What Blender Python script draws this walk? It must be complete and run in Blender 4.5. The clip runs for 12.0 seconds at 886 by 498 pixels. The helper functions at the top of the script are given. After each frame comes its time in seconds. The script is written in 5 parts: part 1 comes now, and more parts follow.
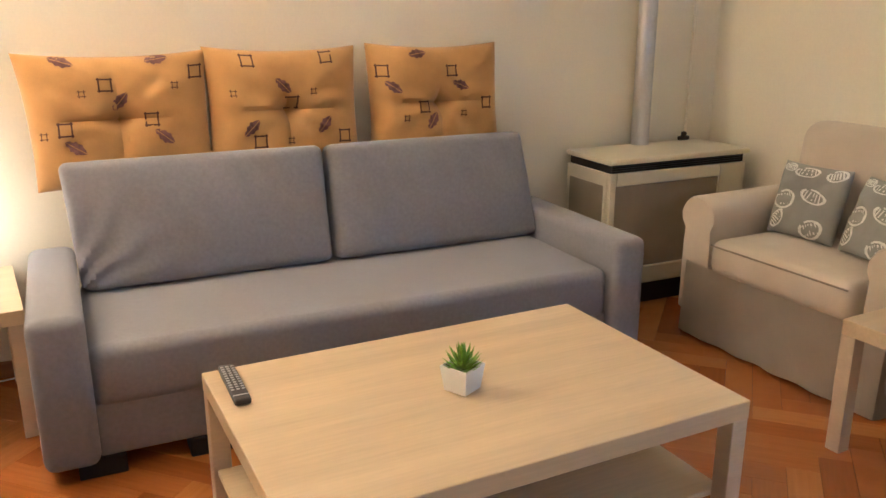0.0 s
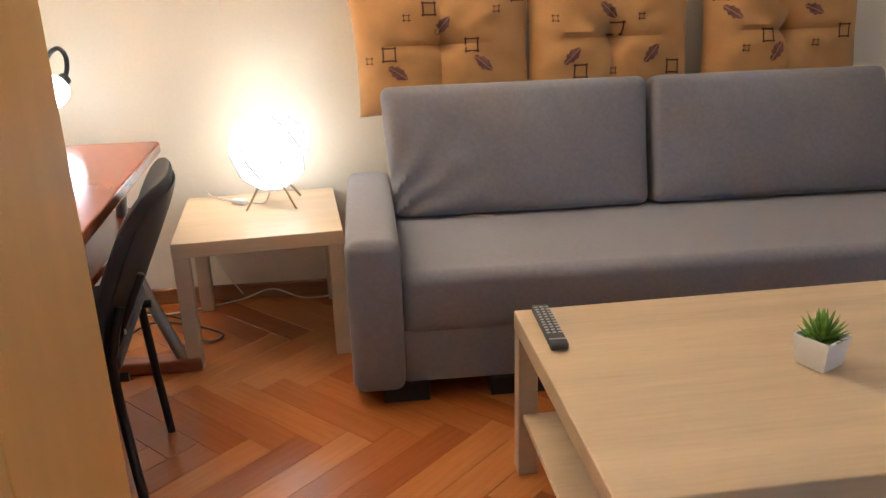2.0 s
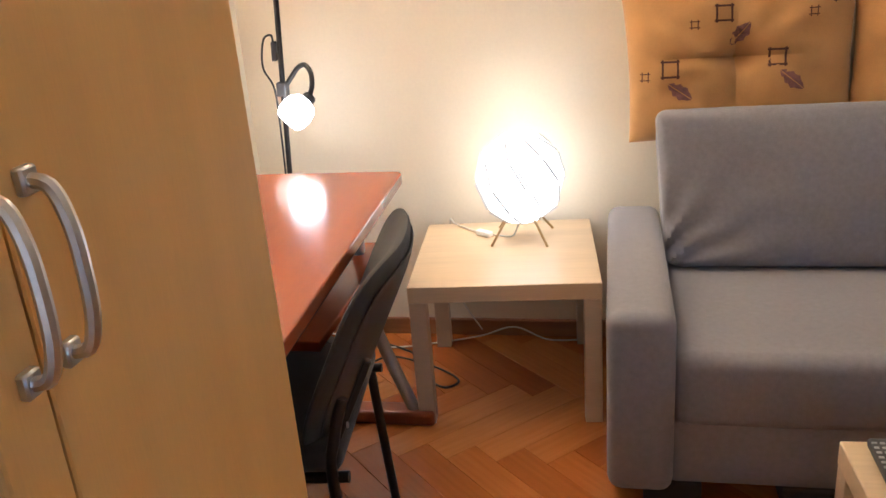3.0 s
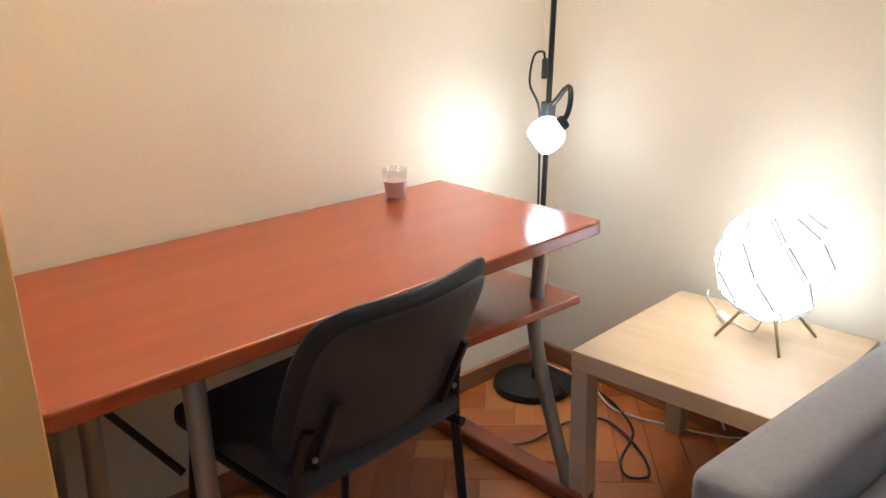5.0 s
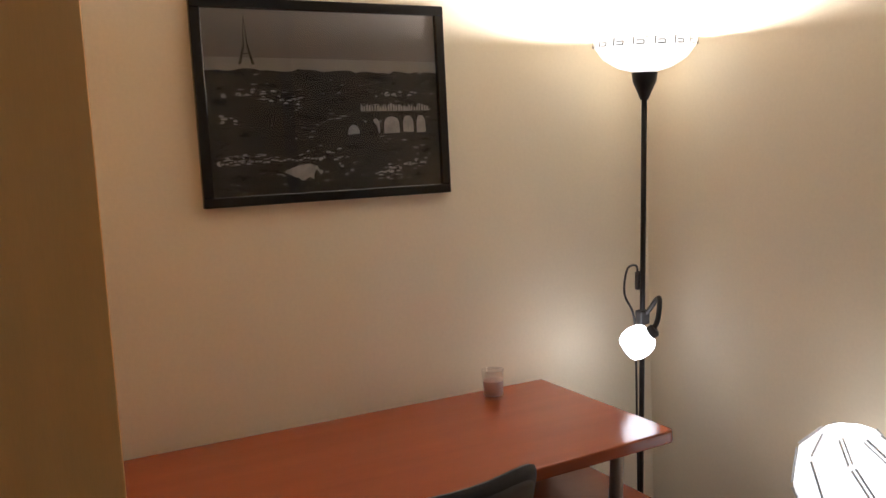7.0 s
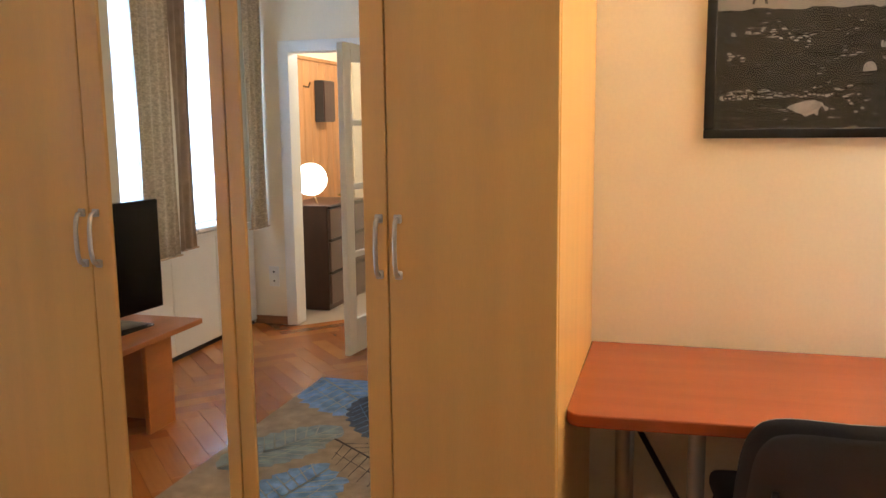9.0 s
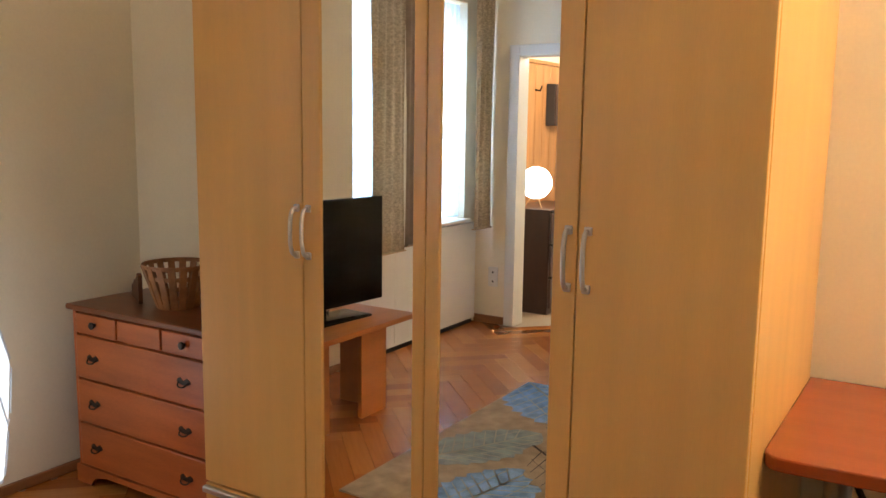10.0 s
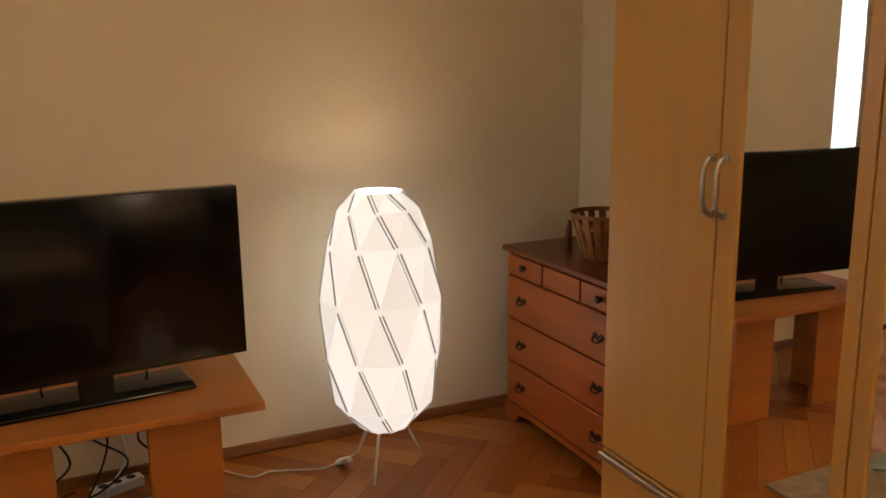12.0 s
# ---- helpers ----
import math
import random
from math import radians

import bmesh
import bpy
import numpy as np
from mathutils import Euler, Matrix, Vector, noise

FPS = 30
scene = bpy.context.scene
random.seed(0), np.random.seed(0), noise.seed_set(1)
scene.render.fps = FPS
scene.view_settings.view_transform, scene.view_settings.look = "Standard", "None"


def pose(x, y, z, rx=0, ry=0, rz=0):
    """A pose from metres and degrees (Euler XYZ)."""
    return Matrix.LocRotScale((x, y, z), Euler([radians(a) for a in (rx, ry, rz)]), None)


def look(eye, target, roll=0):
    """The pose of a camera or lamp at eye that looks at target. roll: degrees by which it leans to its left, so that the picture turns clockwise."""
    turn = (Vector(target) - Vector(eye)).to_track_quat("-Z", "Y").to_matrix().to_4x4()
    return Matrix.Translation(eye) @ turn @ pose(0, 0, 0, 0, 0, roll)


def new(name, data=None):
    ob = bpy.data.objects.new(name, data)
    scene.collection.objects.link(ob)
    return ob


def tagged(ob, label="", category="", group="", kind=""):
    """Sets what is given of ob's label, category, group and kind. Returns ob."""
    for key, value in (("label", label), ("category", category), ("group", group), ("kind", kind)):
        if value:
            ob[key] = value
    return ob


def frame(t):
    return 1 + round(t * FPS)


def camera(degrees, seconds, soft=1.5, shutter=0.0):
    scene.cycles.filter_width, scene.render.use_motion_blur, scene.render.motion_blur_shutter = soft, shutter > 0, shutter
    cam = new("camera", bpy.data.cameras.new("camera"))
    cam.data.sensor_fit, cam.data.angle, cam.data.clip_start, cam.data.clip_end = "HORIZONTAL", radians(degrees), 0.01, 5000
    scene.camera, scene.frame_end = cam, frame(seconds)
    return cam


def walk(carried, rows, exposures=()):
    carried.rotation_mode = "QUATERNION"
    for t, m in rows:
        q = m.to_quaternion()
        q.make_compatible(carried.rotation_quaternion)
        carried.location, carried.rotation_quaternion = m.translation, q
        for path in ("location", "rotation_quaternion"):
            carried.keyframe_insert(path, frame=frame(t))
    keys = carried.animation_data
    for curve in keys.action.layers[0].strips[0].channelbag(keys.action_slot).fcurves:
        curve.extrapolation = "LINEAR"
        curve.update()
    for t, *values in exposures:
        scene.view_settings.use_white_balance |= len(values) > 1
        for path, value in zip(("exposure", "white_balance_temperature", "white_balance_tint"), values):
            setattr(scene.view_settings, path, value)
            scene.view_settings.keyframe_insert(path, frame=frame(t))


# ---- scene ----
cam = camera(56.6, 12.0)
PATH = [
    (0, (1.39, -3.389, 1.385), (2.202, -1.651, 0.82), -0.0),
    (0.5, (1.368, -3.366, 1.341), (1.994, -1.554, 0.77), -0.8),
    (1, (1.361, -3.357, 1.308), (1.906, -1.521, 0.731), 0.5),
    (1.5, (1.346, -3.33, 1.304), (1.821, -1.501, 0.65), 0.1),
    (2, (1.321, -3.161, 1.294), (1.485, -1.285, 0.62), -1.84),
    (2.5, (1.252, -2.895, 1.362), (1.211, -1.017, 0.664), -2.34),
    (3, (1.248, -2.699, 1.368), (0.841, -0.86, 0.663), -4.59),
    (3.5, (1.338, -2.48, 1.361), (0.541, -0.768, 0.693), -5.12),
    (5.3, (1.942, -2.052, 1.349), (0.469, -0.854, 0.721), -1.4),
    (5.5, (1.939, -2.045, 1.364), (0.501, -0.81, 0.728), -1.6),
    (6, (1.986, -1.978, 1.43), (0.47, -0.777, 0.923), 0.6),
    (6.5, (2.121, -2.021, 1.5), (0.461, -0.943, 1.212), -0.9),
    (8.3, (2.53, -1.754, 1.491), (0.557, -1.681, 1.168), -1.6),
    (8.5, (2.522, -1.767, 1.484), (0.552, -1.889, 1.159), -0.5),
    (9, (2.628, -1.632, 1.444), (0.722, -2.16, 1.151), -0.6),
    (9.5, (2.59, -1.578, 1.44), (0.764, -2.344, 1.161), 0.6),
    (10, (2.555, -1.552, 1.456), (0.873, -2.595, 1.168), 0.8),
    (10.5, (2.529, -1.528, 1.478), (1.136, -2.918, 1.124), -0.34),
    (11, (2.472, -1.553, 1.451), (1.322, -3.142, 1.063), -0.1),
    (11.5, (2.334, -1.615, 1.435), (1.409, -3.343, 1.036), -0.2),
    (12, (2.225, -1.609, 1.43), (1.407, -3.387, 1.018), -0.7),
]
# seconds, stops, kelvin, tint
EXPOSURES = [(0.0, 0.88, 5450, 8), (0.5, 0.75, 5400, 8), (1.0, 0.58, 5300, 8), (1.5, 0.4, 5300, 9), (2.0, 0.4, 5200, 9), (2.5, 0.7, 5000, 8), (3.0, 0.35, 5350, 12), (3.7, 0.08, 5500, 15), (5.3, 0.4, 4800, 5), (5.6, 0.35, 4800, 5), (6.0, -0.1, 4950, 7), (6.5, -1.05, 5400, 13), (6.7, -1.15, 5400, 13), (8.3, -0.08, 5650, 8), (9.0, 0.3, 6000, 10), (9.5, 0.42, 6300, 11), (10.0, 0.42, 6300, 10), (10.5, 0.48, 6400, 8), (11.0, 0.33, 6600, 9), (11.5, 0.08, 7500, 13), (12.0, -0.28, 8500, 19)]
walk(cam, [(row[0], look(row[1], row[2], row[3])) for row in PATH], EXPOSURES)

# ---- daylight ----
sky_world = bpy.data.worlds.new("sky")
scene.world = sky_world
sky_world.use_nodes = True
sky_tree = sky_world.node_tree
sky_node = sky_tree.nodes.new("ShaderNodeTexSky")
sky_node.sky_type = "NISHITA"
sky_node.sun_disc = False
sky_node.sun_elevation = radians(25)
sky_node.sun_rotation = radians(200)
sky_tree.links.new(sky_node.outputs[0], sky_tree.nodes["Background"].inputs[0])
sky_tree.nodes["Background"].inputs[1].default_value = 0.08
sun = new("sun", bpy.data.lights.new("sun", "SUN"))
sun.data.energy, sun.data.angle, sun.data.color = 0.6, radians(12), (1, 0.95, 0.88)
sun.matrix_world = look((3, -12, 6), (3, -4, 1.5))

WARM = (1.0, 0.83, 0.65)


def bulb(name, place, watts, radius=0.03, colour=WARM):
    lamp = new(name, bpy.data.lights.new(name, "POINT"))
    lamp.data.energy, lamp.data.shadow_soft_size, lamp.data.color = watts, radius, colour
    lamp.location = place
    return lamp


bulb("uplight_bulb", (0.288, -0.242, 1.80), 180, 0.04)
bulb("table_lamp_bulb", (0.962, -0.20, 0.66), 0.5, 0.04)
bulb("floor_lamp_bulb", (1.235, -4.30, 0.74), 16, 0.06)
reading = new("reading_bulb", bpy.data.lights.new("reading_bulb", "SPOT"))
reading.data.energy, reading.data.spot_size, reading.data.spot_blend, reading.data.color = 1.2, radians(170), 0.9, WARM
reading.data.shadow_soft_size = 0.06
# Added fill in mid-air without a fitting; globe_lamp glows by its own shade.
bulb("hall_fill", (5.6, -3.7, 2.2), 40, 0.08, (1, 0.88, 0.72))
for name, x0, x1 in (("window_light_a", 3.08, 3.39), ("window_light_b", 3.78, 4.38)):
    glow = new(name, bpy.data.lights.new(name, "AREA"))
    glow.data.shape, glow.data.size, glow.data.size_y = "RECTANGLE", x1 - x0, 1.4
    glow.data.energy, glow.data.color = 23 * (x1 - x0) / 0.5, (0.85, 0.93, 1.0)
    glow.matrix_world = look(((x0 + x1) / 2, -4.80, 1.55), ((x0 + x1) / 2, -3, 1.55))


# ---- materials ----
def surface(name, colour, rough=0.5, metal=0.0, vary=0.12, scale=6.0, fine=220.0, bump=0.08, stretch=(1, 1, 1), sheen=0.0, coat=0.0, dist=0.002):
    m = bpy.data.materials.new(name)
    m.use_nodes = True
    t = m.node_tree
    b = t.nodes["Principled BSDF"]
    b.inputs["Roughness"].default_value, b.inputs["Metallic"].default_value = rough, metal
    b.inputs["Sheen Weight"].default_value, b.inputs["Coat Weight"].default_value = sheen, coat
    co, mp = t.nodes.new("ShaderNodeTexCoord"), t.nodes.new("ShaderNodeMapping")
    mp.inputs["Scale"].default_value = stretch
    t.links.new(co.outputs["Object"], mp.inputs[0])
    big, small = t.nodes.new("ShaderNodeTexNoise"), t.nodes.new("ShaderNodeTexNoise")
    big.inputs["Scale"].default_value, big.inputs["Detail"].default_value = scale, 4
    small.inputs["Scale"].default_value, small.inputs["Detail"].default_value = fine, 2
    for n in (big, small):
        t.links.new(mp.outputs[0], n.inputs["Vector"])
    ramp = t.nodes.new("ShaderNodeValToRGB")
    lo, hi = (max(0.0, 1 - vary * 1.6), 1 + vary)
    ramp.color_ramp.elements[0].position, ramp.color_ramp.elements[1].position = 0.3, 0.7
    ramp.color_ramp.elements[0].color = (*[min(1, c * lo) for c in colour], 1)
    ramp.color_ramp.elements[1].color = (*[min(1, c * hi) for c in colour], 1)
    blend = t.nodes.new("ShaderNodeMath")
    blend.operation = "MULTIPLY_ADD"
    blend.inputs[1].default_value = 0.3
    t.links.new(small.outputs[0], blend.inputs[0])
    half = t.nodes.new("ShaderNodeMath")
    half.operation = "MULTIPLY"
    half.inputs[1].default_value = 0.7
    t.links.new(big.outputs[0], half.inputs[0])
    t.links.new(half.outputs[0], blend.inputs[2])
    t.links.new(blend.outputs[0], ramp.inputs[0])
    t.links.new(ramp.outputs[0], b.inputs["Base Color"])
    if bump:
        bp = t.nodes.new("ShaderNodeBump")
        bp.inputs["Strength"].default_value, bp.inputs["Distance"].default_value = bump, dist
        t.links.new(small.outputs[0], bp.inputs["Height"])
        t.links.new(bp.outputs[0], b.inputs["Normal"])
    return m


def parquet_wood(name, per_island):
    m = bpy.data.materials.new(name)
    m.use_nodes = True
    t = m.node_tree
    b = t.nodes["Principled BSDF"]
    co, mp, noi = t.nodes.new("ShaderNodeTexCoord"), t.nodes.new("ShaderNodeMapping"), t.nodes.new("ShaderNodeTexNoise")
    src = t.nodes.new("ShaderNodeNewGeometry") if per_island else t.nodes.new("ShaderNodeObjectInfo")
    rnd = src.outputs["Random Per Island"] if per_island else src.outputs["Random"]
    mp.inputs["Scale"].default_value = (6, 6, 6) if per_island else (3, 45, 20)
    t.links.new(co.outputs["Object"], mp.inputs[0])
    noi.noise_dimensions = "4D"
    noi.inputs["Scale"].default_value, noi.inputs["Detail"].default_value = 1.6, 5
    t.links.new(mp.outputs[0], noi.inputs["Vector"])
    w = t.nodes.new("ShaderNodeMath")
    w.operation = "MULTIPLY"
    w.inputs[1].default_value = 40
    t.links.new(rnd, w.inputs[0])
    t.links.new(w.outputs[0], noi.inputs["W"])
    plank = t.nodes.new("ShaderNodeValToRGB")
    plank.color_ramp.elements[0].color = (0.32, 0.089, 0.016, 1)
    plank.color_ramp.elements[1].color = (0.53, 0.207, 0.046, 1)
    plank.color_ramp.elements.new(0.5).color = (0.42, 0.137, 0.027, 1)
    t.links.new(rnd, plank.inputs[0])
    grain = t.nodes.new("ShaderNodeValToRGB")
    grain.color_ramp.elements[0].position, grain.color_ramp.elements[1].position = 0.3, 0.7
    grain.color_ramp.elements[0].color, grain.color_ramp.elements[1].color = (0.84, 0.81, 0.76, 1), (1.0, 1.0, 1.0, 1)
    t.links.new(noi.outputs[0], grain.inputs[0])
    mul = t.nodes.new("ShaderNodeMix")
    mul.data_type, mul.blend_type = "RGBA", "MULTIPLY"
    mul.inputs[0].default_value = 1.0
    t.links.new(plank.outputs[0], mul.inputs[6])
    t.links.new(grain.outputs[0], mul.inputs[7])
    t.links.new(mul.outputs[2], b.inputs["Base Color"])
    b.inputs["Roughness"].default_value = 0.26
    b.inputs["Coat Weight"].default_value, b.inputs["Coat Roughness"].default_value = 0.25, 0.18
    return m


def glowing(name, colour, strength, spread=0.0):
    m = bpy.data.materials.new(name)
    m.use_nodes = True
    b = m.node_tree.nodes["Principled BSDF"]
    b.inputs["Base Color"].default_value = (0.85, 0.83, 0.80, 1)
    b.inputs["Roughness"].default_value = 0.7
    b.inputs["Emission Color"].default_value = (*colour, 1)
    b.inputs["Emission Strength"].default_value = strength
    if spread:
        # random glow per panel stands in for its angle to the bulb, and uneven paper
        t = m.node_tree
        geo, ramp = t.nodes.new("ShaderNodeNewGeometry"), t.nodes.new("ShaderNodeMapRange")
        ramp.inputs[3].default_value, ramp.inputs[4].default_value = strength * (1 - spread), strength * (1 + spread / 3)
        t.links.new(geo.outputs["Random Per Island"], ramp.inputs[0])
        t.links.new(ramp.outputs[0], b.inputs["Emission Strength"])
    return m


def clear_glass(name, rough=0.0, tint=(1, 1, 1)):
    m = bpy.data.materials.new(name)
    m.use_nodes = True
    b = m.node_tree.nodes["Principled BSDF"]
    b.inputs["Base Color"].default_value = (*tint, 1)
    b.inputs["Transmission Weight"].default_value, b.inputs["Roughness"].default_value = 1.0, rough
    b.inputs["IOR"].default_value = 1.45
    return m


def thin_glass(name):
    m = bpy.data.materials.new(name)
    m.use_nodes = True
    t = m.node_tree
    tp, gl, mx = t.nodes.new("ShaderNodeBsdfTransparent"), t.nodes.new("ShaderNodeBsdfGlossy"), t.nodes.new("ShaderNodeMixShader")
    tp.inputs[0].default_value = (0.97, 0.97, 0.97, 1)
    gl.inputs["Roughness"].default_value = 0.02
    mx.inputs[0].default_value = 0.16
    t.links.new(tp.outputs[0], mx.inputs[1])
    t.links.new(gl.outputs[0], mx.inputs[2])
    t.links.new(mx.outputs[0], t.nodes["Material Output"].inputs[0])
    return m


def mirror_glass(name):
    m = bpy.data.materials.new(name)
    m.use_nodes = True
    b = m.node_tree.nodes["Principled BSDF"]
    b.inputs["Base Color"].default_value = (0.92, 0.93, 0.92, 1)
    b.inputs["Metallic"].default_value, b.inputs["Roughness"].default_value = 1.0, 0.005
    return m


def sheer(name):
    m = bpy.data.materials.new(name)
    m.use_nodes = True
    t = m.node_tree
    tl, tp, mx = t.nodes.new("ShaderNodeBsdfTranslucent"), t.nodes.new("ShaderNodeBsdfTransparent"), t.nodes.new("ShaderNodeMixShader")
    tl.inputs[0].default_value = (0.50, 0.64, 0.80, 1)
    mx.inputs[0].default_value = 0.10
    t.links.new(tl.outputs[0], mx.inputs[1])
    t.links.new(tp.outputs[0], mx.inputs[2])
    t.links.new(mx.outputs[0], t.nodes["Material Output"].inputs[0])
    return m


PLASTER = surface("cream_plaster", (0.85, 0.770, 0.605), 0.85, vary=0.04, scale=1.3, fine=90, bump=0.12)
CEIL = surface("white_ceiling", (0.82, 0.78, 0.70), 0.9, vary=0.03, scale=1.0, fine=70)
WHITE_PAINT = surface("white_gloss_paint", (0.78, 0.77, 0.73), 0.35, vary=0.04, scale=3, fine=60, bump=0.04)
SKIRT = surface("brown_skirting_wood", (0.30, 0.13, 0.05), 0.4, vary=0.25, scale=3, stretch=(1, 1, 8))
SUBFLOOR = surface("dark_floor_joint", (0.16, 0.055, 0.018), 0.6)
PLANK, PLANKS = parquet_wood("oak_parquet", False), parquet_wood("oak_parquet_field", True)
GREY_CLOTH = surface("grey_sofa_cloth", (0.232, 0.219, 0.235), 0.95, vary=0.07, scale=70, fine=420, bump=0.5, sheen=0.25)
ORANGE_CLOTH = surface("ochre_cotton", (0.51, 0.268, 0.082), 0.9, vary=0.14, scale=7, fine=380, bump=0.35, sheen=0.2)
MOTIF_DARK = surface("dark_brown_print", (0.09, 0.035, 0.022), 0.9, fine=300)
MOTIF_LEAF = surface("plum_brown_print", (0.19, 0.085, 0.07), 0.9, vary=0.35, scale=60, fine=300)
BEIGE_CLOTH = surface("beige_slipcover", (0.60, 0.50, 0.385), 0.95, vary=0.08, scale=5, fine=350, bump=0.4, sheen=0.2)
PIPING = surface("taupe_piping", (0.30, 0.24, 0.18), 0.9)
GREY_PRINT = surface("grey_linen", (0.30, 0.29, 0.26), 0.95, vary=0.1, fine=380, bump=0.35)
WHITE_PRINT = surface("white_print", (0.74, 0.72, 0.66), 0.9, vary=0.1, scale=40)
BIRCH = surface("pale_birch_foil", (0.63, 0.470, 0.290), 0.36, vary=0.11, scale=1.3, fine=14, bump=0.02, stretch=(0.5, 7, 7))
BIRCH_EDGE = surface("pale_birch_edge", (0.58, 0.45, 0.31), 0.42, vary=0.08, scale=2.5, fine=40, bump=0.02, stretch=(1, 1, 5))
BEECH = surface("beech_laminate", (0.79, 0.455, 0.142), 0.34, vary=0.05, scale=2.2, fine=60, bump=0.02, stretch=(7, 7, 0.45))
CHERRY = surface("cherry_laminate", (0.31, 0.068, 0.018), 0.18, vary=0.06, scale=2.5, fine=50, bump=0.015, stretch=(7, 0.6, 7))
CHERRY_DARK = surface("cherry_edge", (0.22, 0.055, 0.018), 0.3, vary=0.15, scale=3, fine=60)
CHEST_WOOD = surface("red_stained_pine", (0.46, 0.118, 0.028), 0.33, vary=0.18, scale=3, fine=60, bump=0.03, stretch=(6, 0.8, 6))
CHEST_TOP = surface("dark_stained_top", (0.21, 0.065, 0.022), 0.3, vary=0.2, scale=3, fine=60, stretch=(6, 0.8, 6))
TVT_WOOD = surface("alder_laminate", (0.53, 0.195, 0.052), 0.33, vary=0.12, scale=2.5, fine=50, bump=0.02, stretch=(0.7, 6, 6))
ESPRESSO = surface("espresso_veneer", (0.050, 0.018, 0.012), 0.35, vary=0.2, scale=4, stretch=(5, 5, 1))
ESPRESSO_FRONT = surface("brown_drawer_front", (0.11, 0.065, 0.055), 0.3, vary=0.15, scale=4)
PINE = surface("pine_panel", (0.50, 0.235, 0.085), 0.45, vary=0.2, scale=3, stretch=(6, 6, 0.7))
SILVER = surface("brushed_silver", (0.62, 0.61, 0.60), 0.32, 1.0, vary=0.05, scale=30)
LEG_GREY = surface("silver_grey_lacquer", (0.36, 0.33, 0.29), 0.38, 0.5, vary=0.06)
ALU_PIPE = surface("dull_aluminium_flue", (0.60, 0.58, 0.56), 0.38, 0.85, vary=0.12, scale=9, stretch=(1, 1, 0.2))
BLACK_MET = surface("black_lacquered_steel", (0.018, 0.017, 0.017), 0.38, 0.2)
BLACK_CLOTH = surface("black_chair_cloth", (0.026, 0.024, 0.025), 0.9, fine=500, bump=0.5, sheen=0.1)
BLACK_PLASTIC = surface("black_plastic", (0.046, 0.042, 0.041), 0.55, fine=260, bump=0.15)
GLOSS_BLACK = surface("piano_black", (0.008, 0.008, 0.009), 0.10, vary=0.02, bump=0)
SCREEN = surface("dark_screen", (0.003, 0.003, 0.004), 0.09, vary=0.02, bump=0)
ENAMEL = surface("cream_enamel", (0.70, 0.62, 0.45), 0.32, vary=0.05, scale=5)
GRILLE = surface("taupe_perforated_steel", (0.36, 0.29, 0.20), 0.5, 0.2, vary=0.1, fine=600, bump=0.6)
# Black of the feet, and shade put into the colour of gaps and holes.
FEET_AND_SHADE = surface("black_feet_and_shade", (0.02, 0.015, 0.012), 0.8)
LAMP_PAPER = glowing("lit_white_shade", (0.80, 0.91, 1.0), 1.05, 0.18)
LAMP_TABLE = glowing("lit_table_shade", (1.0, 0.91, 0.80), 3.6, 0.2)
LAMP_BOWL = glowing("lit_opal_bowl", (1.0, 0.88, 0.70), 3.6)
LAMP_HEAD = glowing("lit_opal_head", (1.0, 0.93, 0.84), 14.0)
LAMP_HALL = glowing("lit_hall_globe", (1.0, 0.93, 0.84), 6.0)
SLIT_TABLE = surface("grey_table_slit", (0.60, 0.59, 0.58), 0.7)
SLIT = surface("grey_slit", (0.72, 0.71, 0.72), 0.6)
BRASSY = surface("brushed_brass_leg", (0.42, 0.30, 0.15), 0.35, 0.7)
BRONZE = surface("dark_bronze_pull", (0.06, 0.04, 0.03), 0.4, 0.7)
WHITE_POT = surface("white_ceramic", (0.80, 0.79, 0.77), 0.3, vary=0.04, bump=0.02)
LEAF = surface("green_succulent", (0.20, 0.37, 0.04), 0.5, vary=0.4, scale=30)
BTN_GREY = surface("pale_key", (0.42, 0.42, 0.42), 0.5)
RED_KEY = surface("red_paper", (0.45, 0.04, 0.02), 0.6)
GREEN_PAPER = surface("green_paper", (0.06, 0.16, 0.06), 0.6)
BLUE_PAPER = surface("blue_paper", (0.04, 0.12, 0.26), 0.6)
WAX = surface("pale_wax", (0.56, 0.46, 0.42), 0.6, vary=0.05)
GLASS = clear_glass("clear_glass")
THIN_GLASS = thin_glass("thin_tumbler_glass")
MIRROR = mirror_glass("silvered_mirror")
SHEER = sheer("white_sheer_cloth")
DRAPE = surface("tan_drape_cloth", (0.56, 0.43, 0.28), 0.9, vary=0.28, scale=55, fine=300, bump=0.4, stretch=(1, 1, 1.6))
DRAPE_PLAIN = surface("brown_drape_cloth", (0.42, 0.30, 0.20), 0.9, vary=0.12, scale=20, fine=300, bump=0.4)
RUG_BASE = surface("taupe_rug_pile", (0.42, 0.31, 0.20), 1.0, vary=0.25, scale=14, fine=500, bump=0.8)
RUG_BLUE = surface("blue_rug_pile", (0.27, 0.43, 0.70), 1.0, vary=0.35, scale=18, fine=500, bump=0.8)
RUG_GREY = surface("grey_teal_rug_pile", (0.33, 0.38, 0.37), 1.0, vary=0.3, scale=16, fine=500, bump=0.8)
RUG_NAVY = surface("slate_rug_pile", (0.09, 0.12, 0.18), 1.0, vary=0.35, scale=20, fine=500, bump=0.8)
RUG_LINE = surface("dark_vein_pile", (0.06, 0.04, 0.03), 1.0)
RUG_CREAM = surface("cream_vein_pile", (0.55, 0.50, 0.40), 1.0)
WICKER = surface("brown_basket_slat", (0.34, 0.15, 0.055), 0.5, vary=0.3, scale=20)
WICKER_DARK = surface("dark_plywood_ornament", (0.12, 0.045, 0.02), 0.5, vary=0.2)
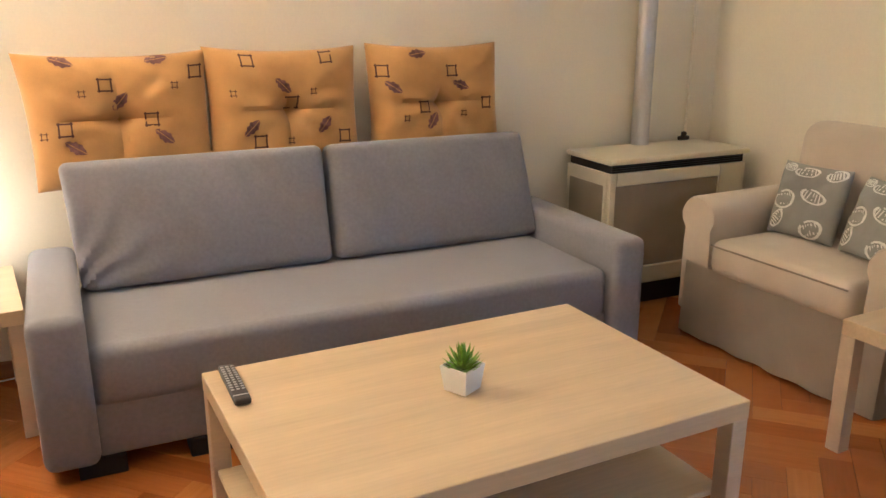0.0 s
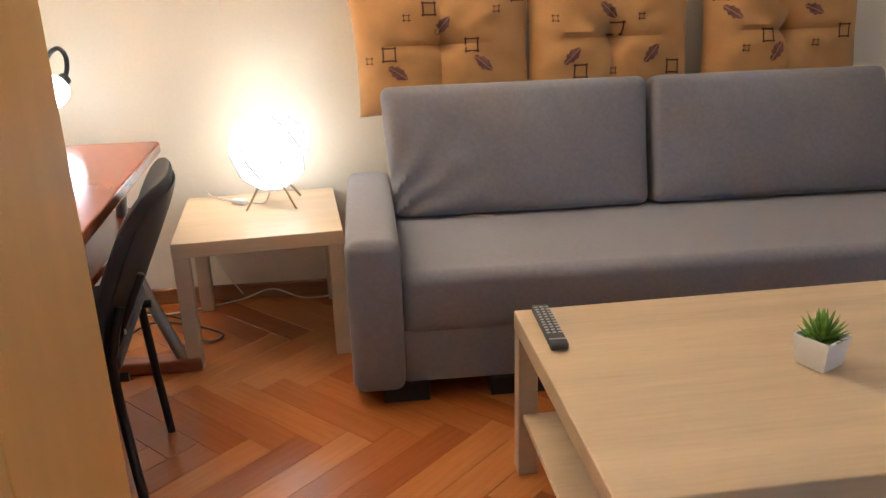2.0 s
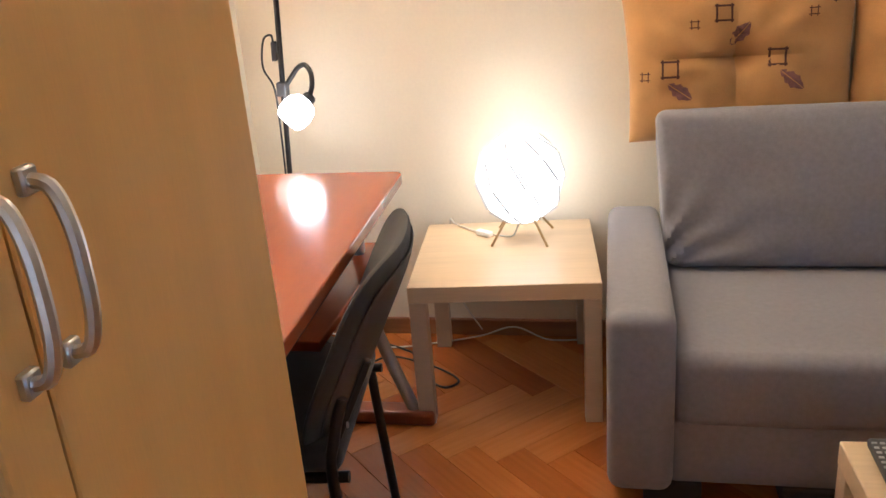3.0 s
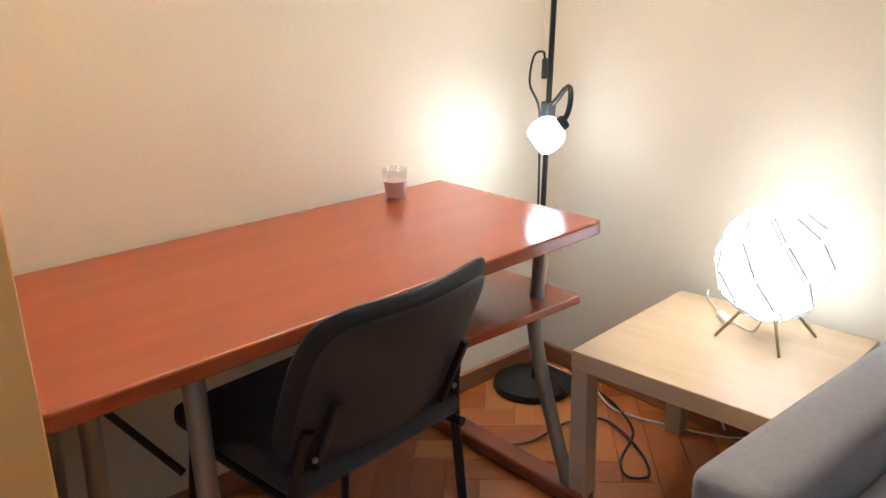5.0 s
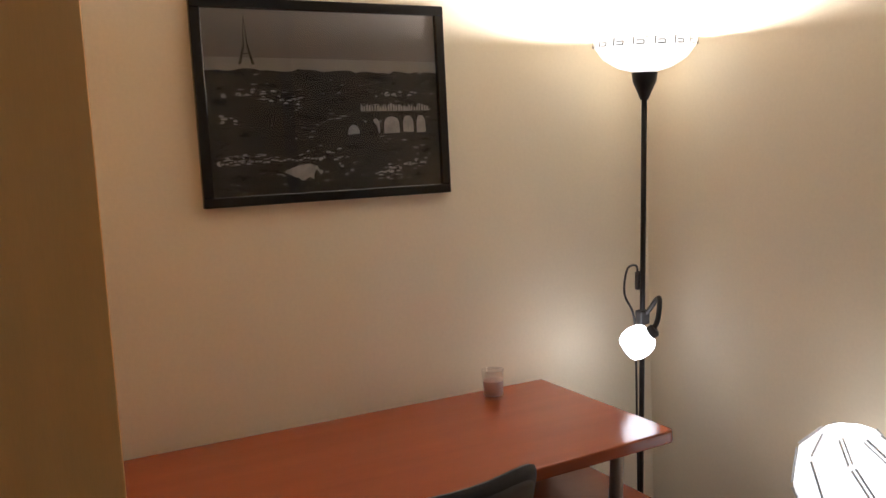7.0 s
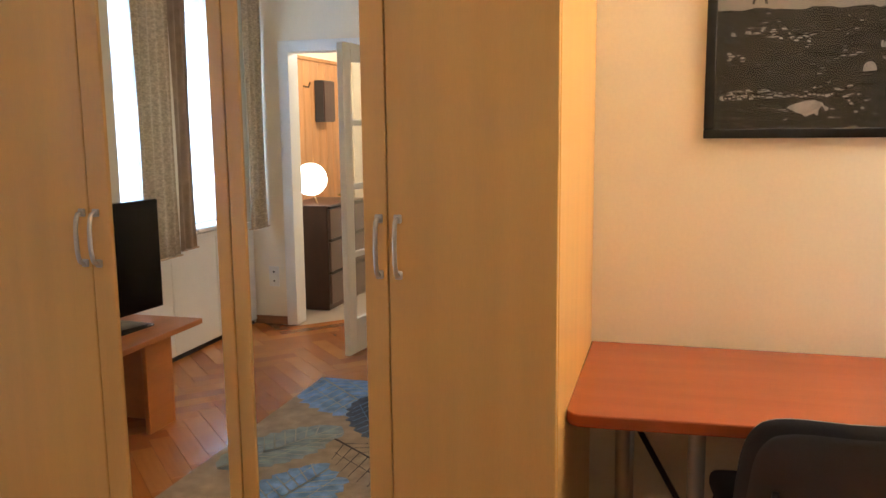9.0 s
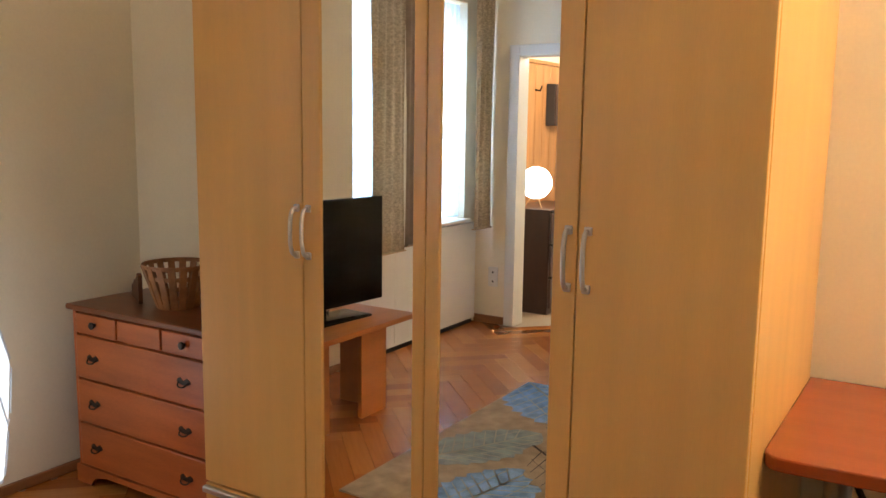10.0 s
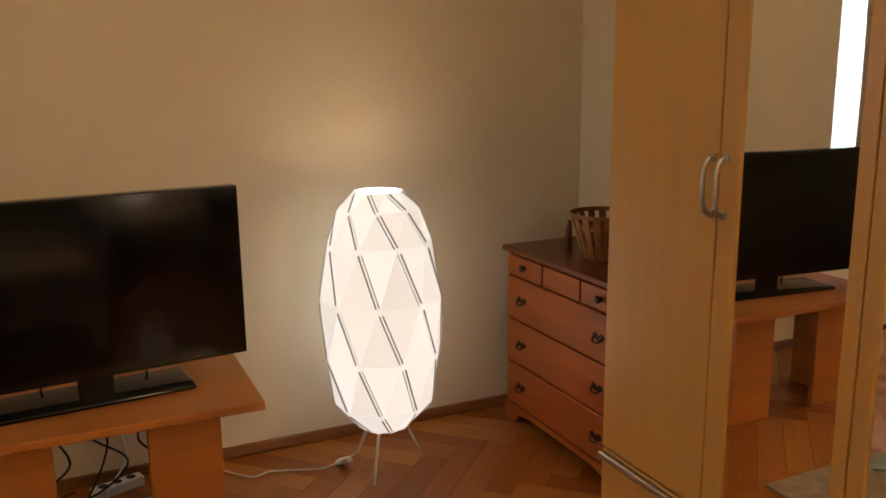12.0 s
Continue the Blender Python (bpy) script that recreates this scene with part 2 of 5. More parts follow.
CABLE_WHITE = surface("white_cable", (0.72, 0.68, 0.60), 0.5)
CABLE_BLACK = surface("black_cable", (0.015, 0.014, 0.014), 0.5)
PRINT_SKY = surface("grey_print_sky", (0.30, 0.27, 0.245), 0.25, vary=0.12, scale=2, bump=0)
PRINT_HAZE = surface("pale_print_haze", (0.42, 0.39, 0.35), 0.25, vary=0.12, scale=9, bump=0)
PRINT_DARK = surface("dark_print_city", (0.036, 0.032, 0.029), 0.25, vary=0.62, scale=14, fine=90, bump=0, stretch=(1, 1, 4))
PRINT_MID = surface("mid_print_roofs", (0.070, 0.065, 0.060), 0.25, vary=0.6, scale=40, bump=0)
PRINT_LIGHT = surface("pale_print_water", (0.52, 0.49, 0.45), 0.25, vary=0.25, scale=30, bump=0)
BRASS = surface("door_brass", (0.55, 0.40, 0.15), 0.3, 0.9)


# ---- building helpers ----
def merge(bm, other, m=None):
    if m is not None:
        bmesh.ops.transform(other, matrix=m, verts=other.verts[:])
    me = bpy.data.meshes.new("temporary")
    other.to_mesh(me)
    other.free()
    bm.from_mesh(me)
    bpy.data.meshes.remove(me)


def box(bm, x0, x1, y0, y1, z0, z1, bev=0.003, seg=1, m=None):
    t = bmesh.new()
    bmesh.ops.create_cube(t, size=1, matrix=Matrix.Translation(((x0 + x1) / 2, (y0 + y1) / 2, (z0 + z1) / 2)) @ Matrix.Diagonal((x1 - x0, y1 - y0, z1 - z0, 1)))
    if bev:
        bmesh.ops.bevel(t, geom=t.edges[:], offset=bev, segments=seg, profile=0.5, affect="EDGES")
    merge(bm, t, m)
    return bm


def boxed(x0, x1, y0, y1, z0, z1, bev=0.003, seg=1, m=None):
    return box(bmesh.new(), x0, x1, y0, y1, z0, z1, bev, seg, m)


def tube(bm, pts, r, n=8, taper=None):
    pts = [Vector(p) for p in pts]
    rings, side = [], None
    for i, p in enumerate(pts):
        way = (pts[min(i + 1, len(pts) - 1)] - pts[max(i - 1, 0)]).normalized()
        if side is None:
            side = way.orthogonal().normalized()
        side = (side - way * side.dot(way)).normalized()
        up = way.cross(side)
        rr = r if taper is None else r + (taper - r) * i / (len(pts) - 1)
        rings.append([bm.verts.new(p + rr * (math.cos(a) * side + math.sin(a) * up)) for a in (2 * math.pi * k / n for k in range(n))])
    for a, b in zip(rings, rings[1:]):
        for k in range(n):
            bm.faces.new((a[k], a[(k + 1) % n], b[(k + 1) % n], b[k]))
    bm.faces.new(rings[0][::-1])
    bm.faces.new(rings[-1])
    return bm


def curve_pts(pts, steps=6):
    pts = [Vector(p) for p in pts]
    out = []
    for i in range(len(pts) - 1):
        p0, p1, p2, p3 = pts[max(i - 1, 0)], pts[i], pts[i + 1], pts[min(i + 2, len(pts) - 1)]
        for k in range(steps):
            s = k / steps
            out.append(0.5 * (2 * p1 + (p2 - p0) * s + (2 * p0 - 5 * p1 + 4 * p2 - p3) * s * s + (3 * p1 - p0 - 3 * p2 + p3) * s ** 3))
    out.append(pts[-1])
    return out


def lathe(bm, profile, n=32, centre=(0, 0, 0)):
    rings = []
    for r, z in profile:
        rings.append([bm.verts.new((centre[0] + r * math.cos(2 * math.pi * k / n), centre[1] + r * math.sin(2 * math.pi * k / n), centre[2] + z)) for k in range(n)])
    for a, b in zip(rings, rings[1:]):
        for k in range(n):
            bm.faces.new((a[k], a[(k + 1) % n], b[(k + 1) % n], b[k]))
    return bm


def capped(bm, ring_z_r, n=32, centre=(0, 0, 0)):
    """A closed turned body from pairs of radius and height."""
    lathe(bm, [(0.0005, ring_z_r[0][1]), *ring_z_r, (0.0005, ring_z_r[-1][1])], n, centre)
    return bm


def part(name, bm, material, parent=None, label="", smooth=False):
    me = bpy.data.meshes.new(name)
    bmesh.ops.recalc_face_normals(bm, faces=bm.faces[:])
    for f in bm.faces:
        f.smooth = smooth
    bm.to_mesh(me)
    bm.free()
    me.materials.append(material)
    ob = new(name, me)
    ob.parent = parent
    if smooth:
        me.set_sharp_from_angle(angle=radians(38))
    if label:
        ob["label"] = label
    return ob


def thing(name, m, label, category, group=""):
    ob = new(name)
    ob.empty_display_size = 0.1
    ob.matrix_world = m
    return tagged(ob, label, category, group)


def setting(name, bm, material, label, category):
    return tagged(part(name, bm, material), label, category, "", "structure")


def pillow_point(u, v, w, h, t, tuft, side):
    edge = max(0.0, (1 - u ** 4) * (1 - v ** 4))
    thick = t / 2 * edge ** 0.5
    if tuft:
        thick *= 1 - 0.55 * math.exp(-(u * u + v * v) / 0.03) - 0.24 * math.exp(-(v / 0.05) ** 2) * (1 - abs(u)) - 0.22 * math.exp(-(u / 0.05) ** 2) * (1 - abs(v))
    thick += 0.007 * edge * noise.noise((u * 3 + w * 40, v * 3, t * 9))
    folds = math.sin(math.atan2(v, u) * 9 + w * 31 + 1.5 * noise.noise((u * 2, v * 2, w))) * min(1.0, math.hypot(u, v) * 1.6) * edge
    thick += 0.0055 * folds + 0.006 * edge * noise.noise((u * 7 + w * 9, v * 7, 2.0))
    x = w / 2 * u * (1 - 0.045 * (1 - v * v))
    z = h / 2 + h / 2 * v * (1 - (0.085 if v > 0 and tuft else 0.040) * (1 - u * u))
    return Vector((x, side * thick, z))


def pillow(w, h, t, tuft=False, n=28):
    bm = bmesh.new()
    sheets = []
    for side in (-1, 1):
        rows = []
        for j in range(n + 1):
            rows.append([bm.verts.new(pillow_point(math.sin((i / n - 0.5) * math.pi), math.sin((j / n - 0.5) * math.pi), w, h, t, tuft, side)) for i in range(n + 1)])
        for j in range(n):
            for i in range(n):
                q = (rows[j][i], rows[j][i + 1], rows[j + 1][i + 1], rows[j + 1][i])
                bm.faces.new(q if side < 0 else q[::-1])
        sheets.append(rows)
    bmesh.ops.remove_doubles(bm, verts=bm.verts[:], dist=0.0004)
    return bm


def motif(bm, outline, at, w, h, t, tuft, lift=0.0025):
    """A flat printed shape laid on a cushion's front: a closed outline in metres round a place (u, v)."""
    u0, v0 = at
    verts = []
    for dx, dz in outline:
        u, v = u0 + 2 * dx / w, v0 + 2 * dz / h
        p = pillow_point(max(-0.985, min(0.985, u)), max(-0.985, min(0.985, v)), w, h, t, tuft, -1)
        verts.append(bm.verts.new(p + Vector((0, -lift, 0))))
    bm.faces.new(verts)


def square_motif(bm, at, s, w, h, t, tuft, wide=0.006):
    for a, b in (((-s, -s), (s, -s)), ((s, -s), (s, s)), ((s, s), (-s, s)), ((-s, s), (-s, -s))):
        dx, dz = b[0] - a[0], b[1] - a[1]
        ln = math.hypot(dx, dz)
        nx, nz = -dz / ln * wide / 2, dx / ln * wide / 2
        ex, ez = dx / ln * 0.006, dz / ln * 0.006
        for k in range(2):
            p, q = (a[0] - ex + (dx + 2 * ex) * k / 2, a[1] - ez + (dz + 2 * ez) * k / 2), (a[0] - ex + (dx + 2 * ex) * (k + 1) / 2, a[1] - ez + (dz + 2 * ez) * (k + 1) / 2)
            motif(bm, [(p[0] - nx, p[1] - nz), (q[0] - nx, q[1] - nz), (q[0] + nx, q[1] + nz), (p[0] + nx, p[1] + nz)], at, w, h, t, tuft)


def leaf_motif(bm, at, size, turn, w, h, t, tuft):
    c, s = math.cos(turn), math.sin(turn)
    for sgn in (-1, 1):
        steps = [(-1, 0.02), (-0.72, 0.30), (-0.55, 0.24), (-0.25, 0.50), (-0.05, 0.40), (0.3, 0.52), (0.45, 0.36), (0.75, 0.24), (1, 0.0)]
        for (a, wa), (b, wb) in zip(steps, steps[1:]):
            quad = [(a, 0.03 * sgn), (b, 0.03 * sgn), (b, max(wb, 0.04) * sgn), (a, max(wa, 0.04) * sgn)]
            motif(bm, [(size * (c * x - s * z), size * (s * x + c * z)) for x, z in quad], at, w, h, t, tuft)


# ---- the room: x from the desk wall, y from the sofa wall ----
XD, YC, HIGH = 4.55, -4.63, 2.85
bm = boxed(-0.3, XD + 0.3, 0.0, 0.3, -0.1, HIGH, 0)
setting("wall_north", bm, PLASTER, "cream painted plaster wall behind the sofa", "wall")
bm = bmesh.new()
box(bm, -0.3, 0.0, -2.2, 0.0, -0.1, HIGH, 0)
box(bm, -0.3, 0.17, YC - 0.35, -2.2, -0.1, HIGH, 0)
setting("wall_west", bm, PLASTER, "cream painted plaster wall behind desk and wardrobe", "wall")
# window wall with two openings
bm = bmesh.new()
SILL, HEAD = 0.78, 2.35
WINS = ((3.07, 3.40), (3.76, 4.40))
box(bm, 0.17, WINS[0][0], YC - 0.35, YC, -0.1, HIGH, 0)
box(bm, WINS[0][1], WINS[1][0], YC - 0.35, YC, -0.1, HIGH, 0)
box(bm, WINS[1][1], XD + 0.3, YC - 0.35, YC, -0.1, HIGH, 0)
for a, b in WINS:
    box(bm, a, b, YC - 0.35, YC, -0.1, SILL, 0)
    box(bm, a, b, YC - 0.35, YC, HEAD, HIGH, 0)
setting("wall_south", bm, PLASTER, "cream painted plaster window wall behind the television", "wall")
# door wall
bm = bmesh.new()
DOOR = (-4.27, -3.50, 1.98)
box(bm, XD, XD + 0.12, DOOR[1] + 0.03, 0.0, -0.1, HIGH, 0)
box(bm, XD, XD + 0.12, YC, DOOR[0] - 0.03, -0.1, HIGH, 0)
box(bm, XD, XD + 0.12, DOOR[0] - 0.03, DOOR[1] + 0.03, DOOR[2] + 0.03, HIGH, 0)
setting("wall_east", bm, PLASTER, "cream painted plaster wall with the hall doorway", "wall")
setting("ceiling", boxed(-0.3, 7.2, YC - 0.35, 0.3, HIGH, HIGH + 0.2, 0), CEIL, "plain white plaster ceiling", "ceiling")
# hall behind the door
bm = bmesh.new()
box(bm, XD + 0.12, 7.0, YC - 0.35, -4.68, -0.1, HIGH, 0)
box(bm, 6.8, 7.0, -4.68, -2.6, -0.1, HIGH, 0)
box(bm, XD + 0.12, 7.0, -2.6, -2.4, -0.1, HIGH, 0)
setting("wall_hall", bm, PLASTER, "pale plaster walls of the hall", "wall")
setting("floor_hall", boxed(XD + 0.0, 7.0, YC - 0.1, -2.5, -0.12, -0.004, 0), surface("pale_hall_tile", (0.52, 0.42, 0.33), 0.35, vary=0.1), "pale hall floor beyond the doorway", "floor")
floor = setting("floor", boxed(-0.3, XD + 0.3, YC - 0.35, 0.3, -0.12, -0.006, 0), SUBFLOOR, "herringbone oak parquet floor, varnished reddish brown", "floor")

# skirting boards
for nm, args in (
    ("baseboard_north", (0.0, XD, -0.018, 0.0, 0, 0.065)),
    ("baseboard_west", (0.0, 0.018, -1.88, -0.018, 0, 0.065)),
    ("baseboard_south", (0.17, 2.93, YC, YC + 0.015, 0, 0.045)),
    ("baseboard_east", (XD - 0.018, XD, DOOR[1] + 0.09, -0.018, 0, 0.06)),
    ("baseboard_corner", (XD - 0.018, XD, YC + 0.018, DOOR[0] - 0.08, 0, 0.06)),
):
    setting(nm, boxed(*args, 0.006, 2), SKIRT, "brown wooden skirting board along the wall", "baseboard")


# windows
def window(name, x0, x1):
    w = tagged(thing(name, pose((x0 + x1) / 2, YC - 0.2, SILL), "white wooden casement window with bright daylight", "window"), kind="structure")
    hw, hh = (x1 - x0) / 2, HEAD - SILL
    bm = bmesh.new()
    box(bm, -hw, -hw + 0.06, -0.04, 0.04, 0, hh)
    box(bm, hw - 0.06, hw, -0.04, 0.04, 0, hh)
    box(bm, -hw + 0.06, hw - 0.06, -0.04, 0.04, 0, 0.06)
    box(bm, -hw + 0.06, hw - 0.06, -0.04, 0.04, hh - 0.06, hh)
    box(bm, -hw + 0.06, hw - 0.06, -0.03, 0.03, 1.05, 1.10)
    part("window_frame", bm, WHITE_PAINT, w)
    part("window_sill", boxed(-hw, hw, 0.04, 0.26, 0.0, 0.025, 0.006, 2), WHITE_PAINT, w, "white painted sill")
    for z0, z1 in ((0.06, 1.05), (1.10, hh - 0.06)):
        pane = part("pane", boxed(-hw + 0.06, hw - 0.06, -0.004, 0.004, z0, z1, 0), GLASS, w)
        pane.visible_shadow = False


window("window_1", *WINS[0])
window("window_2", *WINS[1])


# curtains
def cloth(width, high, folds, deep, nz=8):
    bm = bmesh.new()
    n = folds * 10
    rows = []
    for j in range(nz + 1):
        z = high * j / nz
        flare = 1 + 0.05 * (1 - j / nz)
        row = []
        for i in range(n + 1):
            s = i / n
            row.append(bm.verts.new(((s - 0.5) * width * flare, deep * math.sin(s * folds * 2 * math.pi + 0.5 * math.sin(j * 0.6 + s * 3)) * (0.75 + 0.25 * math.sin(s * 5 + 1)), z)))
        rows.append(row)
    for j in range(nz):
        for i in range(n):
            bm.faces.new((rows[j][i], rows[j][i + 1], rows[j + 1][i + 1], rows[j + 1][i]))
    bmesh.ops.solidify(bm, geom=bm.faces[:], thickness=0.003)
    return bm


def curtain(x, y, z, width, high, folds, deep, material, label, group):
    c = thing("curtain", pose(x, y, z), label, "curtain", group)
    part("cloth", cloth(width, high, folds, deep), material, c, smooth=True)
    part("hem", boxed(-width / 2 * 1.04, width / 2 * 1.04, -deep * 0.9, deep * 0.9, -0.004, 0.004, 0.002), material, c)
    return c


curtain(3.20, -4.46, 0.70, 0.33, 1.78, 4, 0.022, DRAPE, "tan patterned drape hanging beside the window", "drapes")
curtain(3.48, -4.47, 0.72, 0.17, 1.76, 2, 0.020, DRAPE_PLAIN, "plain brown drape hanging between the windows", "drapes")
curtain(4.41, -4.48, 0.74, 0.24, 1.74, 3, 0.022, DRAPE, "tan patterned drape hanging in the corner", "drapes")
curtain(3.235, YC - 0.06, 0.82, 0.37, 1.52, 9, 0.012, SHEER, "white sheer net curtain over the window", "net curtains")
curtain(4.09, YC - 0.06, 0.82, 0.68, 1.52, 10, 0.012, SHEER, "white sheer net curtain over the window", "net curtains")
rod = thing("curtain_rod", pose(3.75, -4.47, 2.50), "dark metal curtain rod above the windows", "curtain rod")
part("rod", tube(bmesh.new(), [(-0.80, 0, 0), (0.76, 0, 0)], 0.012), BLACK_MET, rod)
for x in (-0.7, 0.0, 0.7):
    part("bracket", boxed(x - 0.01, x + 0.01, -0.16, 0.0, -0.01, 0.01), BLACK_MET, rod)

# white panelling over the radiators under the windows
cover = thing("radiator_cover", pose(2.94, YC, 0), "white painted wooden radiator cover under the windows", "radiator cover")
CVL = 1.585
# The shadow gap under the panels is a strip of dark colour.
part("plinth", boxed(0.02, CVL - 0.02, 0.0, 0.020, 0, 0.034, 0), FEET_AND_SHADE, cover, "recessed strip coloured dark as the shade at the floor")
part("top_rail", boxed(0, CVL, 0.0, 0.042, 0.735, 0.770, 0.004, 2), WHITE_PAINT, cover)
for k in range(3):
    x0, x1 = k * CVL / 3 + 0.0015, (k + 1) * CVL / 3 - 0.0015
    part("panel", boxed(x0, x1, 0.0, 0.034, 0.034, 0.735, 0.003, 2), WHITE_PAINT, cover)

# doorway casing and open glazed door
bm = bmesh.new()
box(bm, XD - 0.02, XD + 0.14, DOOR[0] - 0.08, DOOR[0], 0, DOOR[2] + 0.08)
box(bm, XD - 0.02, XD + 0.14, DOOR[1], DOOR[1] + 0.08, 0, DOOR[2] + 0.08)
box(bm, XD - 0.02, XD + 0.14, DOOR[0], DOOR[1], DOOR[2], DOOR[2] + 0.08)
setting("door_frame", bm, WHITE_PAINT, "white painted door casing", "door frame")
leaf = tagged(thing("door_1", pose(XD - 0.03, DOOR[1] + 0.01, 0.01, 0, 0, 187), "white glazed door standing open into the room", "door"), kind="structure")
bm = bmesh.new()
LW, LH = 0.72, 1.95
box(bm, 0, 0.10, -0.02, 0.02, 0, LH)
box(bm, LW - 0.10, LW, -0.02, 0.02, 0, LH)
box(bm, 0.10, LW - 0.10, -0.02, 0.02, LH - 0.11, LH)
box(bm, 0.10, LW - 0.10, -0.02, 0.02, 0, 0.22)
for z in (0.62, 1.05, 1.45):
    box(bm, 0.10, LW - 0.10, -0.018, 0.018, z, z + 0.035)
part("door_leaf", bm, WHITE_PAINT, leaf)
for z0, z1 in ((0.22, 0.62), (0.655, 1.05), (1.085, 1.45), (1.485, LH - 0.11)):
    part("pane", boxed(0.10, LW - 0.10, -0.003, 0.003, z0, z1, 0), GLASS, leaf).visible_shadow = False
bm = bmesh.new()
box(bm, LW - 0.07, LW - 0.03, 0.02, 0.026, 0.92, 1.12, 0.002)
tube(bm, [(LW - 0.05, 0.02, 1.02), (LW - 0.05, 0.06, 1.02), (LW - 0.16, 0.065, 1.02)], 0.008)
part("door_handle", bm, BRASS, leaf, "brass lever handle")

# wall socket beside the door
sock = thing("wall_socket", pose(XD - 0.001, -4.45, 0.36), "white double wall socket beside the doorway", "socket")
part("plate", boxed(-0.012, 0, -0.04, 0.04, -0.075, 0.075, 0.004, 2), WHITE_PAINT, sock)
for z in (-0.035, 0.035):
    part("outlet", capped(bmesh.new(), [(0.008, -0.002), (0.008, 0.0005)], 16, (0, 0, 0)), FEET_AND_SHADE, sock).matrix_basis = pose(-0.012, 0, z, 0, -90, 0)


# ---- hall things ----
dres = thing("drawer_unit", pose(5.44, -4.44, 0), "dark brown three-drawer chest in the hall", "dresser")
part("body", boxed(-0.40, 0.40, -0.23, 0.21, 0, 0.84, 0.004), ESPRESSO, dres)
for i in range(3):
    d = part("drawer", boxed(-0.385, 0.385, 0.21, 0.232, 0.05 + i * 0.262, 0.287 + i * 0.262, 0.004), ESPRESSO_FRONT, dres)
    part("grip", boxed(-0.38, 0.38, 0.205, 0.236, 0.290 + i * 0.262, 0.308 + i * 0.262, 0.002), FEET_AND_SHADE, dres)
globe = thing("globe_lamp", pose(5.18, -4.42, 0.84), "lit white paper globe lamp on the hall chest", "lamp")
part("shade", capped(bmesh.new(), [(0.13 * math.sin(a), 0.20 - 0.13 * math.cos(a)) for a in [math.pi * k / 14 for k in range(1, 14)]], 24), LAMP_HALL, globe, smooth=True)
for k in range(3):
    a = 2 * math.pi * k / 3
    part("leg", tube(bmesh.new(), [(0.09 * math.cos(a), 0.09 * math.sin(a), 0.002), (0.04 * math.cos(a), 0.04 * math.sin(a), 0.075)], 0.004, 6), BRASSY, globe)
pan = thing("coat_panel", pose(4.72, -4.68, 0.0), "pine board wall panelling with coat hooks", "wall panel")
for i in range(13):
    part("board", boxed(0.0 + i * 0.15, 0.147 + i * 0.15, 0.0, 0.022, 0.02, 2.02, 0.004), PINE, pan)
part("cap", boxed(-0.01, 1.96, 0.0, 0.04, 2.02, 2.05), PINE, pan)
for i in range(4):
    hx = 0.25 + i * 0.32
    part("hook", tube(bmesh.new(), [(hx, 0.02, 1.80), (hx, 0.07, 1.79), (hx, 0.085, 1.83)], 0.008, 6), BRONZE, pan)
board = thing("key_cabinet", pose(5.95, -4.655, 1.50), "small dark cabinet hanging on the panelling", "cabinet")
part("body", boxed(-0.12, 0.12, 0, 0.08, 0, 0.36), BLACK_PLASTIC, board)
part("door", boxed(-0.115, 0.115, 0.08, 0.092, 0.005, 0.355), ESPRESSO, board)


# ---- sofa ----
def soft_box(x0, x1, y0, y1, z0, z1, r=0.05, seg=4, puff=0.0, cuts=10):
    bm = bmesh.new()
    bmesh.ops.create_cube(bm, size=1, matrix=Matrix.Translation(((x0 + x1) / 2, (y0 + y1) / 2, (z0 + z1) / 2)) @ Matrix.Diagonal((x1 - x0, y1 - y0, z1 - z0, 1)))
    bmesh.ops.bevel(bm, geom=bm.edges[:], offset=r, segments=seg, profile=0.5, affect="EDGES")
    if puff:
        bmesh.ops.subdivide_edges(bm, edges=[e for e in bm.edges if e.calc_length() > 2.5 * r], cuts=cuts, use_grid_fill=True)
        cx, cy, cz = (x0 + x1) / 2, (y0 + y1) / 2, (z0 + z1) / 2
        for v in bm.verts:
            u, s, w = (v.co.x - cx) / (x1 - x0) * 2, (v.co.y - cy) / (y1 - y0) * 2, (v.co.z - cz) / (z1 - z0) * 2
            k = puff * (1 - min(1, abs(u)) ** 3) * (1 - min(1, abs(w)) ** 3)
            v.co.y += k * s
            v.co.z += puff * 0.35 * (1 - min(1, abs(u)) ** 3) * w * (1 - abs(s)) * 0.5
            v.co.y += 0.006 * noise.noise((v.co.x * 5, v.co.z * 6, s)) * (1 if s < 0 else 0)
    return bm


sofa = thing("sofa", pose(0, 0, 0), "grey woven fabric three-seat sofa bed against the wall", "sofa")
SL, SR = 1.232, 3.395
part("base", soft_box(SL + 0.157, SR - 0.147, -0.918, -0.12, 0.06, 0.235, 0.008, 2), GREY_CLOTH, sofa, smooth=True)
part("seat", soft_box(SL + 0.157, SR - 0.147, -0.928, -0.20, 0.215, 0.415, 0.040, 5, 0.0), GREY_CLOTH, sofa, smooth=True)
part("backrest", soft_box(SL + 0.17, SR - 0.17, -0.22, -0.03, 0.08, 0.745, 0.03, 3), GREY_CLOTH, sofa, smooth=True)
part("armrest", soft_box(SL, SL + 0.160, -0.965, -0.12, 0.05, 0.535, 0.036, 4), GREY_CLOTH, sofa, smooth=True)
part("armrest", soft_box(SR - 0.150, SR, -0.965, -0.12, 0.05, 0.535, 0.036, 4), GREY_CLOTH, sofa, smooth=True)
